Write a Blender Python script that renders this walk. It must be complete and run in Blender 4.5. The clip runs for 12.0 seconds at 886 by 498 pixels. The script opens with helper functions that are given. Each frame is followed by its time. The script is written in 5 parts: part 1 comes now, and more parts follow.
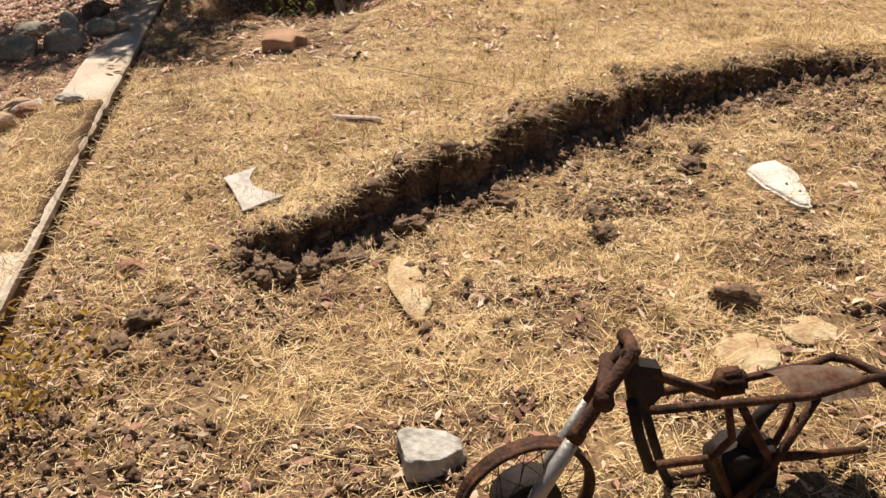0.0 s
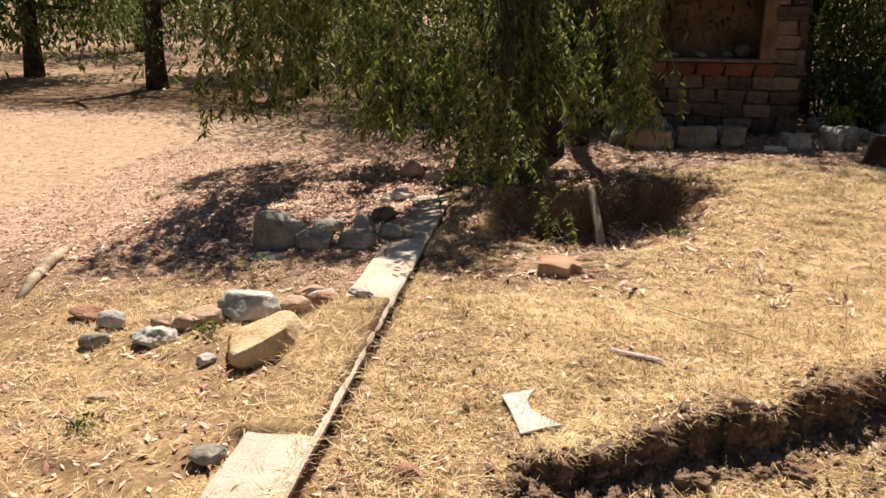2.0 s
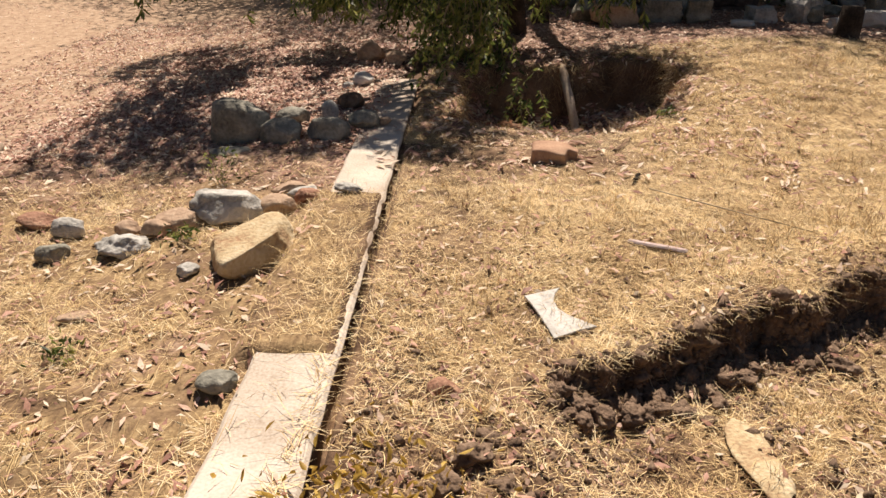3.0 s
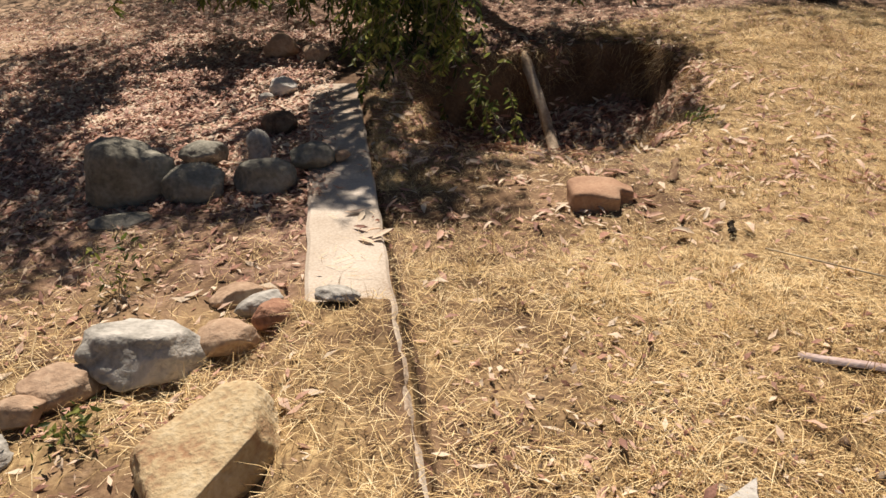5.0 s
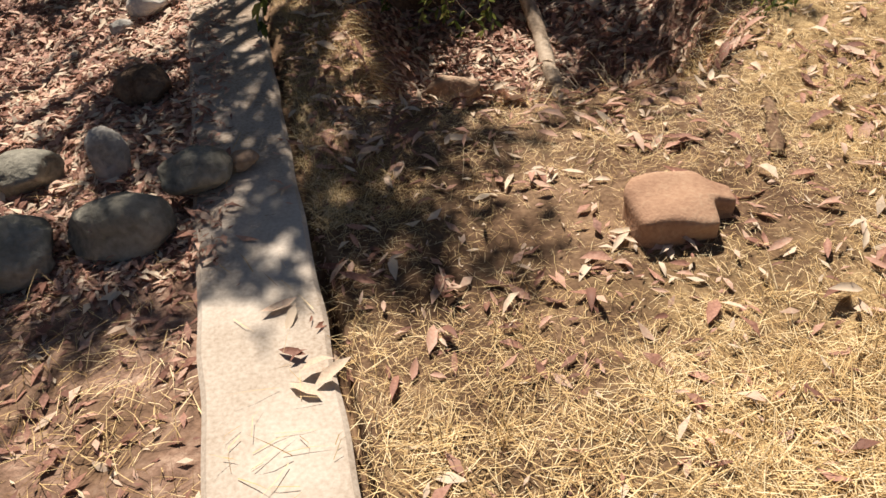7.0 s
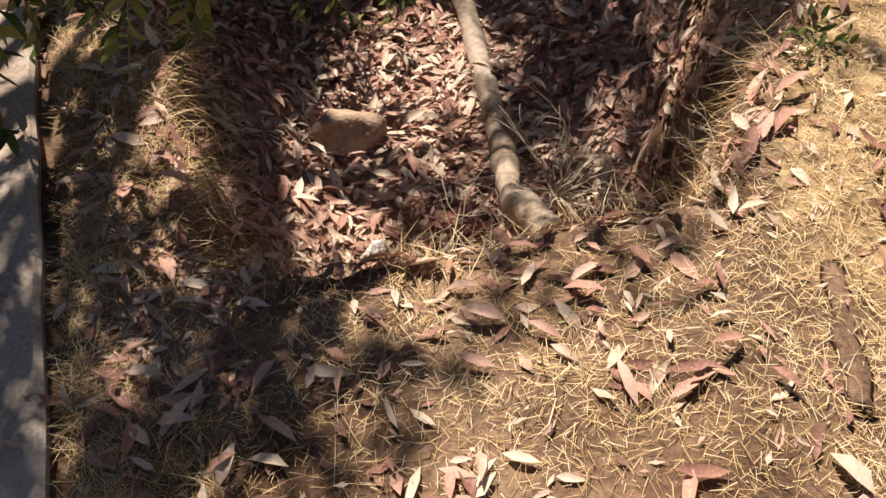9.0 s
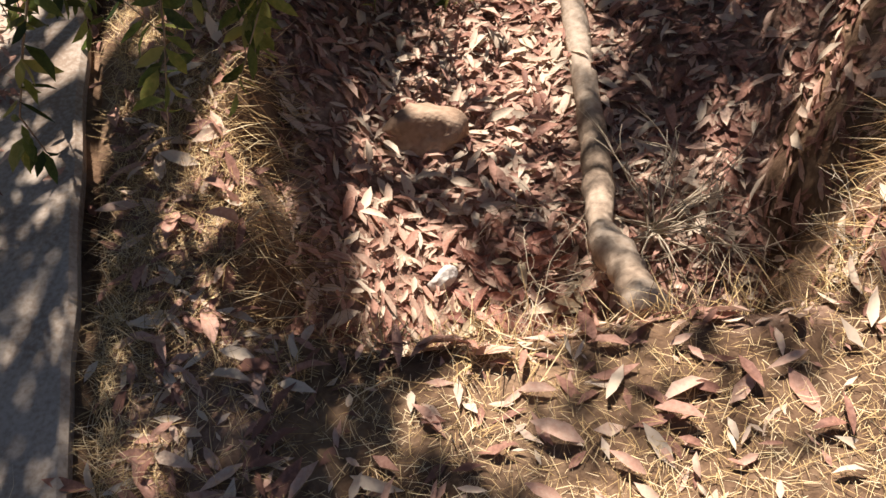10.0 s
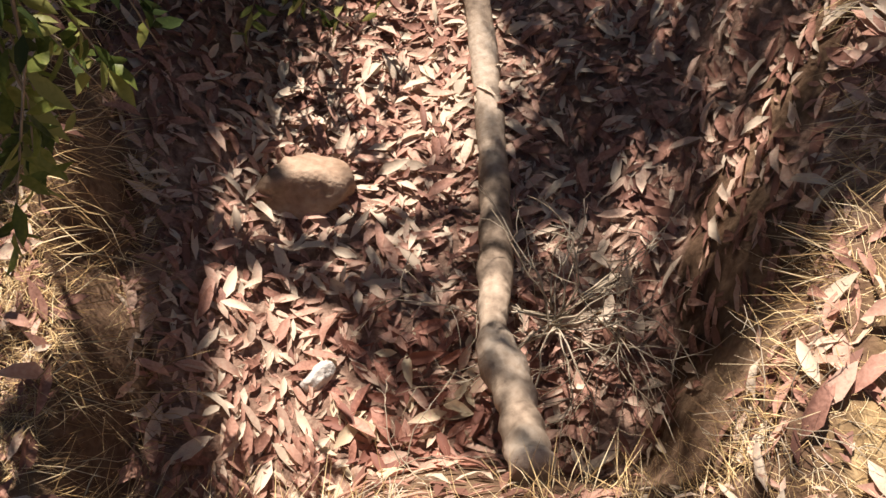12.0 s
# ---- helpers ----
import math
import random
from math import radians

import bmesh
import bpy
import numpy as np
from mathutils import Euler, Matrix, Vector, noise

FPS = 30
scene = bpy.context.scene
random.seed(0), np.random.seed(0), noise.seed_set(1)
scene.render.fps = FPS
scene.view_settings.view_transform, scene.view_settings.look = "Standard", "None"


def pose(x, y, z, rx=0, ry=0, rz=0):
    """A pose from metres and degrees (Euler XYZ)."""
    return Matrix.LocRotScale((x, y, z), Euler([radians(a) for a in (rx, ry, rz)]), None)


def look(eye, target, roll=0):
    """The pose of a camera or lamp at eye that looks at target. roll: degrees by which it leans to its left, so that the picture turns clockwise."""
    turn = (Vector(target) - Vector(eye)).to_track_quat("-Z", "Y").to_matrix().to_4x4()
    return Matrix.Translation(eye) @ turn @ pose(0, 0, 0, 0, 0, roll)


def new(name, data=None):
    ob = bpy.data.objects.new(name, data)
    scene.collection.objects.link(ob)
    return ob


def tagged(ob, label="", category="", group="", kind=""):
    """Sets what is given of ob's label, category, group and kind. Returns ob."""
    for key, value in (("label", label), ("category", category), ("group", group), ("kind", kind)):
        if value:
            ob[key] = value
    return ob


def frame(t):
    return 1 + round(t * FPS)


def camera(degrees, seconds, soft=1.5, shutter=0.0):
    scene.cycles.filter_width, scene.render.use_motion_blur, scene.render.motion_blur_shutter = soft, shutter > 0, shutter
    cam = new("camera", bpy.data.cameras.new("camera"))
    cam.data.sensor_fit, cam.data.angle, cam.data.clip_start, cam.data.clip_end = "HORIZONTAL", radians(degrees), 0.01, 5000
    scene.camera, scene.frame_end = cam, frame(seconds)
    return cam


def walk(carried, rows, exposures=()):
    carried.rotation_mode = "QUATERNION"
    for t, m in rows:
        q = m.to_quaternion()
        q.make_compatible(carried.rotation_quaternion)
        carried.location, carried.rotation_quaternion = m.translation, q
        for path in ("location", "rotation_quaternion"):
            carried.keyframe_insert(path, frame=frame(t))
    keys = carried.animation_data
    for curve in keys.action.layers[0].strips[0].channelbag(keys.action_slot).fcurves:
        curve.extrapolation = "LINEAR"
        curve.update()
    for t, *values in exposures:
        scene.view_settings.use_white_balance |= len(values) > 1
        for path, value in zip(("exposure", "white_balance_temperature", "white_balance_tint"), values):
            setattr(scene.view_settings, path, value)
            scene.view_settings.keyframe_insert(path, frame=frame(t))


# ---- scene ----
cam = camera(56.4, 12.0)
PATH = [
    (0, (-0.024, -0.032, 1.847), (0.135, 1.67, 0.809), -3.4),
    (0.5, (-0.096, -0.016, 1.891), (-0.13, 1.778, 1.008), -1.3),
    (1, (-0.105, 0.004, 1.911), (-0.249, 1.876, 1.221), 0.1),
    (1.5, (-0.17, 0.026, 1.901), (-0.403, 1.945, 1.385), 1.4),
    (2, (-0.444, 0.063, 1.863), (-0.744, 1.965, 1.32), 0.4),
    (2.5, (-0.696, 0.214, 1.845), (-0.844, 2.077, 1.13), 0.2),
    (2.7, (-0.761, 0.281, 1.807), (-0.899, 2.127, 1.05), 0.5),
    (4.3, (-1.435, 1.578, 1.619), (-1.398, 3.386, 0.765), -2.7),
    (4.5, (-1.488, 1.782, 1.606), (-1.425, 3.597, 0.768), -2.2),
    (5, (-1.574, 2.188, 1.617), (-1.396, 3.981, 0.749), -0.5),
    (5.5, (-1.542, 2.618, 1.613), (-1.385, 4.394, 0.708), -1.1),
    (6, (-1.524, 3.098, 1.635), (-1.328, 4.837, 0.667), -2.8),
    (6.5, (-1.499, 3.537, 1.624), (-1.289, 5.184, 0.508), -4.2),
    (8.3, (-1.089, 4.848, 1.555), (-0.8, 6.125, 0.043), -7.6),
    (8.5, (-1.007, 4.963, 1.555), (-0.739, 6.227, 0.029), -7.2),
    (9, (-0.921, 5.343, 1.549), (-0.664, 6.597, 0.013), -7.2),
    (9.5, (-0.9, 5.602, 1.598), (-0.665, 6.844, 0.048), -7.9),
    (10, (-0.806, 5.761, 1.557), (-0.785, 6.891, -0.093), -11.3),
    (10.5, (-0.741, 5.851, 1.558), (-0.847, 6.978, -0.091), -12.9),
    (11, (-0.638, 6.042, 1.545), (-0.654, 7.15, -0.119), -13.0),
    (11.5, (-0.503, 6.218, 1.549), (-0.232, 7.259, -0.137), -10.0),
    (12, (-0.518, 6.257, 1.53), (-0.429, 7.194, -0.235), -7.6),
]
walk(cam, [(t, look(eye, target, roll)) for t, eye, target, roll in PATH],
     [(0, 0.45, 6800, 15), (1, 0.4, 6800, 16), (1.5, 0.65, 6750, 15), (2, 0.8, 6700, 15), (2.5, 0.7, 6700, 17), (4.5, 0.36, 6750, 16), (6.5, 0.44, 6650, 15), (8.5, 0.5, 6500, 18), (9.5, 0.72, 6450, 19), (10.5, 0.85, 6350, 18), (11.5, 0.95, 6350, 17), (12, 0.75, 6400, 19)])

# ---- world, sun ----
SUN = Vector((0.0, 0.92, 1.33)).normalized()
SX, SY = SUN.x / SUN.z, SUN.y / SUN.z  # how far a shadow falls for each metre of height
world = bpy.data.worlds.new("sky")
scene.world = world
world.use_nodes = True
wt = world.node_tree
sky = wt.nodes.new("ShaderNodeTexSky")
sky.sky_type, sky.sun_disc = "NISHITA", False
sky.sun_elevation = math.asin(SUN.z)
sky.sun_rotation = math.atan2(SUN.x, SUN.y)
wt.links.new(sky.outputs[0], wt.nodes["Background"].inputs[0])
wt.nodes["Background"].inputs[1].default_value = 0.028
sun = new("sun", bpy.data.lights.new("sun", "SUN"))
sun.data.energy, sun.data.angle, sun.data.color = 5.0, radians(0.5), (1.0, 0.91, 0.78)
sun.matrix_world = look((0, 0, 30), Vector((0, 0, 30)) - SUN)


# ---- materials ----
def material(name, colours, scale=6.0, fine=60.0, rough=0.9, bump=0.4, per="", vary=0.0, metal=0.0, detail=6.0):
    """Procedural surface: a colour ramp over coarse and fine noise, relief from both; per: 'island' or 'object' adds a random shift."""
    m = bpy.data.materials.new(name)
    m.use_nodes = True
    n, l = m.node_tree.nodes, m.node_tree.links
    b = n["Principled BSDF"]
    b.inputs["Roughness"].default_value, b.inputs["Metallic"].default_value = rough, metal
    b.inputs["Specular IOR Level"].default_value = 0.25
    co = n.new("ShaderNodeTexCoord")
    big, small = n.new("ShaderNodeTexNoise"), n.new("ShaderNodeTexNoise")
    for t, s in ((big, scale), (small, fine)):
        t.inputs["Scale"].default_value, t.inputs["Detail"].default_value = s, detail
        l.new(co.outputs["Object"], t.inputs["Vector"])
    mix = n.new("ShaderNodeMath")
    mix.operation = "MULTIPLY_ADD"
    l.new(small.outputs[0], mix.inputs[0])
    mix.inputs[1].default_value = 0.45
    half = n.new("ShaderNodeMath")
    half.operation = "MULTIPLY_ADD"
    l.new(big.outputs[0], half.inputs[0])
    half.inputs[1].default_value, half.inputs[2].default_value = 0.9, -0.18
    l.new(half.outputs[0], mix.inputs[2])
    last = mix.outputs[0]
    if per:
        r = n.new("ShaderNodeObjectInfo" if per == "object" else "ShaderNodeNewGeometry")
        add = n.new("ShaderNodeMath")
        add.operation = "MULTIPLY_ADD"
        l.new(r.outputs["Random" if per == "object" else "Random Per Island"], add.inputs[0])
        add.inputs[1].default_value = vary
        sub = n.new("ShaderNodeMath")
        sub.operation = "SUBTRACT"
        l.new(last, sub.inputs[0])
        sub.inputs[1].default_value = vary / 2
        l.new(sub.outputs[0], add.inputs[2])
        last = add.outputs[0]
    ramp = n.new("ShaderNodeValToRGB")
    l.new(last, ramp.inputs[0])
    e = ramp.color_ramp.elements
    while len(e) < len(colours):
        e.new(0.5)
    for k, c in enumerate(colours):
        e[k].position = (0.18 + 0.64 * k / max(1, len(colours) - 1)) if per else (0.32 + 0.36 * k / max(1, len(colours) - 1))
        e[k].color = (*c, 1)
    l.new(ramp.outputs[0], b.inputs["Base Color"])
    if bump:
        bp = n.new("ShaderNodeBump")
        bp.inputs["Strength"].default_value, bp.inputs["Distance"].default_value = bump, 0.02
        l.new(mix.outputs[0], bp.inputs["Height"])
        l.new(bp.outputs[0], b.inputs["Normal"])
    return m


def leafy(name, colours, vary=0.9, through_light=0.3, rough=0.5, per="island"):
    """Leaf: colour by random per leaf, a little light through the blade."""
    m = material(name, colours, 1.7, 120.0, rough, 0.15, per, vary)
    n, l = m.node_tree.nodes, m.node_tree.links
    tr, mx = n.new("ShaderNodeBsdfTranslucent"), n.new("ShaderNodeMixShader")
    l.new(n["Color Ramp"].outputs[0], tr.inputs[0])
    mx.inputs[0].default_value = through_light
    l.new(n["Principled BSDF"].outputs[0], mx.inputs[1])
    l.new(tr.outputs[0], mx.inputs[2])
    l.new(mx.outputs[0], n["Material Output"].inputs[0])
    return m


M_STRAW = material("dry_straw", [(0.21, 0.12, 0.05), (0.54, 0.365, 0.155), (0.80, 0.60, 0.295), (0.88, 0.73, 0.45)], 2.0, 40, 0.65, 0.0, "island", 0.7)
M_LITTER = leafy("dead_leaf", [(0.25, 0.125, 0.09), (0.46, 0.245, 0.175), (0.60, 0.36, 0.265), (0.68, 0.49, 0.365), (0.76, 0.64, 0.48)], 0.85, 0.15, 0.6)
M_LITTER_ONE = leafy("dead_leaf_single", [(0.27, 0.12, 0.085), (0.48, 0.235, 0.165), (0.61, 0.345, 0.255), (0.70, 0.50, 0.37), (0.75, 0.63, 0.42)], 0.85, 0.12, 0.6, "object")
M_GREEN = leafy("green_leaf", [(0.04, 0.062, 0.02), (0.10, 0.14, 0.035), (0.19, 0.235, 0.055), (0.34, 0.35, 0.11)], 0.8, 0.42, 0.45)
M_WOODS = leafy("far_foliage", [(0.05, 0.068, 0.025), (0.11, 0.145, 0.04), (0.22, 0.26, 0.09)], 0.8, 0.5, 0.5)
M_BARK = material("dark_bark", [(0.02, 0.016, 0.013), (0.055, 0.042, 0.032), (0.11, 0.09, 0.07)], 5, 50, 0.95, 0.9)
M_GREYWOOD = material("weathered_wood", [(0.20, 0.15, 0.105), (0.42, 0.33, 0.24), (0.58, 0.49, 0.38)], 4, 45, 0.85, 0.6)
M_TWIG = material("dry_twig", [(0.18, 0.14, 0.10), (0.38, 0.31, 0.23)], 6, 40, 0.85, 0.2)
M_CONCRETE = material("old_concrete", [(0.32, 0.245, 0.18), (0.46, 0.39, 0.31), (0.56, 0.495, 0.41), (0.64, 0.58, 0.495)], 2.2, 90, 0.9, 0.2)
M_SANDSTONE = material("sandstone", [(0.34, 0.20, 0.11), (0.50, 0.39, 0.23), (0.62, 0.53, 0.36)], 5, 55, 0.9, 1.0)
M_GREYROCK = material("grey_rock", [(0.14, 0.135, 0.108), (0.27, 0.26, 0.21), (0.42, 0.40, 0.33)], 4, 45, 0.85, 1.0)
M_PALEROCK = material("pale_rock", [(0.24, 0.23, 0.20), (0.46, 0.445, 0.40), (0.66, 0.63, 0.57)], 5, 45, 0.88, 1.0)
M_TANROCK = material("tan_rock", [(0.30, 0.20, 0.13), (0.45, 0.32, 0.22), (0.58, 0.46, 0.33)], 4, 45, 0.9, 1.0)
M_REDROCK = material("red_sandstone", [(0.22, 0.11, 0.07), (0.36, 0.20, 0.13), (0.46, 0.30, 0.20)], 4, 60, 0.9, 1.0)
M_WHITE = material("white_stone", [(0.55, 0.52, 0.46), (0.70, 0.67, 0.60), (0.78, 0.75, 0.68)], 5, 60, 0.85, 1.0)
M_PLATE = material("weathered_slab", [(0.38, 0.36, 0.32), (0.54, 0.52, 0.47), (0.64, 0.61, 0.56)], 6, 60, 0.85, 0.4)
M_BROWNSTONE = material("brown_sandstone", [(0.33, 0.195, 0.125), (0.43, 0.27, 0.175), (0.50, 0.35, 0.235)], 5, 90, 0.92, 0.35)
M_BARKSTRIP = material("dry_bark", [(0.24, 0.15, 0.095), (0.40, 0.265, 0.17), (0.52, 0.37, 0.25)], 9, 70, 0.9, 0.6)
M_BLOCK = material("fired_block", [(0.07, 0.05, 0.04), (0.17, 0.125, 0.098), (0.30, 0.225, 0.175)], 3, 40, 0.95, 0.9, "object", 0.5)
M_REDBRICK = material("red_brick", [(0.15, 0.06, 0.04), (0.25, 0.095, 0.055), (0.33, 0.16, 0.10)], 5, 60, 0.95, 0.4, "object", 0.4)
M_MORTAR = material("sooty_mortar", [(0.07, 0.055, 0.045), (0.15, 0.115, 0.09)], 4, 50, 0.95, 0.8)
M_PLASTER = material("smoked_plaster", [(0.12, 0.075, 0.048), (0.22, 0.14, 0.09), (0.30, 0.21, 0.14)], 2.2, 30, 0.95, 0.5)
M_CLOD = material("soil_clod", [(0.10, 0.066, 0.043), (0.20, 0.135, 0.09), (0.30, 0.215, 0.145)], 12, 80, 0.95, 0.9)
M_RUST = material("rusted_steel", [(0.022, 0.013, 0.01), (0.065, 0.03, 0.019), (0.14, 0.065, 0.032)], 14, 90, 0.8, 0.5)
M_BARE = material("dull_aluminium", [(0.30, 0.29, 0.27), (0.48, 0.47, 0.44)], 10, 70, 0.5, 0.2, metal=0.7)
M_SOOT = material("black_drum", [(0.012, 0.01, 0.01), (0.04, 0.03, 0.025)], 10, 60, 0.8, 0.3)
M_PLANK = material("mauve_plank", [(0.36, 0.26, 0.23), (0.50, 0.40, 0.37), (0.62, 0.53, 0.49)], 6, 50, 0.85, 0.4)


def ground_material():
    m = material("dry_ground", [(0.075, 0.042, 0.024), (0.17, 0.105, 0.062), (0.30, 0.20, 0.12)], 3.0, 55.0, 0.97, 0.8, detail=8)
    n, l = m.node_tree.nodes, m.node_tree.links
    b = n["Principled BSDF"]
    at = n.new("ShaderNodeAttribute")
    at.attribute_name = "cover"
    sep = n.new("ShaderNodeSeparateColor")
    l.new(at.outputs["Color"], sep.inputs[0])
    co = n.new("ShaderNodeTexCoord")
    last = n["Color Ramp"].outputs[0]
    for chan, cols, scale, stretch in ((0, [(0.10, 0.06, 0.032), (0.30, 0.205, 0.10), (0.56, 0.42, 0.22)], 30, (1, 0.35, 1)),
                                       (1, [(0.10, 0.06, 0.042), (0.30, 0.19, 0.135), (0.52, 0.38, 0.28)], 24, (1, 1, 1)),
                                       (2, [(0.27, 0.17, 0.11), (0.40, 0.28, 0.185), (0.52, 0.385, 0.27)], 9, (1, 1, 1))):
        mp = n.new("ShaderNodeMapping")
        mp.inputs["Scale"].default_value = stretch
        l.new(co.outputs["Object"], mp.inputs[0])
        t = n.new("ShaderNodeTexNoise")
        t.inputs["Scale"].default_value, t.inputs["Detail"].default_value, t.inputs["Roughness"].default_value = scale, 8, 0.7
        l.new(mp.outputs[0], t.inputs["Vector"])
        r = n.new("ShaderNodeValToRGB")
        l.new(t.outputs[0], r.inputs[0])
        r.color_ramp.elements.new(0.5)
        for k, c in enumerate(cols):
            r.color_ramp.elements[k].position, r.color_ramp.elements[k].color = 0.32 + 0.18 * k, (*c, 1)
        patch = n.new("ShaderNodeTexNoise")
        patch.inputs["Scale"].default_value, patch.inputs["Detail"].default_value = 3.5 + chan, 6
        l.new(co.outputs["Object"], patch.inputs["Vector"])
        k1 = n.new("ShaderNodeMath")
        k1.operation = "ADD"
        l.new(sep.outputs[chan], k1.inputs[0])
        l.new(patch.outputs[0], k1.inputs[1])
        k2 = n.new("ShaderNodeMapRange")
        k2.inputs[1].default_value, k2.inputs[2].default_value = 0.85, 1.15
        l.new(k1.outputs[0], k2.inputs[0])
        mx = n.new("ShaderNodeMix")
        mx.data_type = "RGBA"
        l.new(k2.outputs[0], mx.inputs[0])
        l.new(last, mx.inputs[6])
        l.new(r.outputs[0], mx.inputs[7])
        last = mx.outputs[2]
    l.new(last, b.inputs["Base Color"])
    return m


M_GROUND = ground_material()

# ---- shape helpers ----


def mesh_of(name, verts, tris, mat, smooth=False):
    me = bpy.data.meshes.new(name)
    verts, tris = np.asarray(verts, np.float32), np.asarray(tris, np.int32)
    me.vertices.add(len(verts))
    me.vertices.foreach_set("co", verts.ravel())
    me.loops.add(tris.size)
    me.loops.foreach_set("vertex_index", tris.ravel())
    me.polygons.add(len(tris))
    me.polygons.foreach_set("loop_start", np.arange(len(tris), dtype=np.int32) * tris.shape[1])
    me.update(calc_edges=True)
    if smooth:
        me.polygons.foreach_set("use_smooth", np.ones(len(tris), bool))
    me.materials.append(mat)
    return me


def part(name, bm, mat, parent=None, label="", smooth=True):
    me = bpy.data.meshes.new(name)
    bm.to_mesh(me)
    bm.free()
    me.materials.append(mat)
    if smooth:
        me.polygons.foreach_set("use_smooth", [True] * len(me.polygons))
    ob = new(name, me)
    if parent:
        ob.parent = parent
    if label:
        tagged(ob, label)
    return ob


def tube(bm, points, radii, sides=10, cap=True):
    """A tapered tube through points."""
    pts = [Vector(p) for p in points]
    if not hasattr(radii, "__len__"):
        radii = [radii] * len(pts)
    rings, side = [], None
    for k, p in enumerate(pts):
        d = (pts[min(k + 1, len(pts) - 1)] - pts[max(k - 1, 0)]).normalized()
        if side is None:
            side = d.orthogonal().normalized()
        side = (side - d * side.dot(d)).normalized()
        up = d.cross(side)
        rings.append([bm.verts.new(p + (side * math.cos(a) + up * math.sin(a)) * radii[k]) for a in (2 * math.pi * j / sides for j in range(sides))])
    for a, b in zip(rings, rings[1:]):
        for j in range(sides):
            bm.faces.new((a[j], a[(j + 1) % sides], b[(j + 1) % sides], b[j]))
    if cap:
        bm.faces.new(rings[0][::-1])
        bm.faces.new(rings[-1])
    return bm


def fnoise(x, y, s, seed=0.0):
    """Cheap smooth noise on arrays, about -1 to 1."""
    x, y = np.asarray(x) * s + seed * 7.13, np.asarray(y) * s + seed * 3.71
    return (np.sin(x * 1.7 + 1.3 * np.sin(y * 1.1 + seed)) + np.sin(y * 2.1 + 1.7 * np.sin(x * 0.9 + 2 * seed)) + np.sin((x + y) * 1.3 + 2.0 * np.sin((x - y) * 0.7))) / 3


def rough(x, y, seed=0.0):
    return fnoise(x, y, 1.0, seed) * 0.5 + fnoise(x, y, 2.7, seed + 1) * 0.3 + fnoise(x, y, 7.1, seed + 2) * 0.2


def sstep(a, b, v):
    t = np.clip((np.asarray(v, float) - a) / (b - a), 0, 1)
    return t * t * (3 - 2 * t)


# ---- the lie of the land ----
PIT = [(-1.24, 6.68), (-0.9, 6.54), (-0.5, 6.47), (-0.10, 6.42), (0.2, 6.6), (0.5, 7.02), (0.69, 7.48), (0.87, 8.0), (0.86, 8.35), (0.6, 8.68), (0.15, 8.82), (-0.3, 8.78), (-1.0, 8.85), (-1.3, 8.5), (-1.24, 7.6)]
CUT = np.array([(-0.75, 3.12), (-0.37, 3.27), (-0.12, 3.37), (0.25, 3.62), (0.5, 3.74), (0.89, 3.97), (1.6, 4.27), (2.15, 4.37), (2.8, 4.36), (3.6, 4.2)])


def kerb_x(y):
    return -1.42 - 0.034 * (np.asarray(y) - 2.7)


def cut_edge(x):
    o = np.zeros_like(np.asarray(x, float))
    return np.interp(x, CUT[:, 0], CUT[:, 1]) + 0.07 * fnoise(x, o, 8.0, 2) + 0.04 * fnoise(x, o, 19.0, 4) + 0.03 * fnoise(x, o, 47.0, 6) + 0.04


def pit_depth(x, y):
    """Distance inside the rim of the pit (negative outside)."""
    x, y = np.asarray(x, float), np.asarray(y, float)
    x, y = x + 0.05 * fnoise(x, y, 6.0, 3), y + 0.05 * fnoise(x, y, 5.0, 5)
    best, inside = np.full(x.shape, 1e9), np.zeros(x.shape, bool)
    for (ax, ay), (bx, by) in zip(PIT, PIT[1:] + PIT[:1]):
        ex, ey = bx - ax, by - ay
        u = np.clip(((x - ax) * ex + (y - ay) * ey) / (ex * ex + ey * ey), 0, 1)
        best = np.minimum(best, np.hypot(x - ax - u * ex, y - ay - u * ey))
        inside ^= ((ay > y) != (by > y)) & (x < (bx - ax) * (y - ay) / (by - ay + 1e-12) + ax)
    return np.where(inside, best, -best)


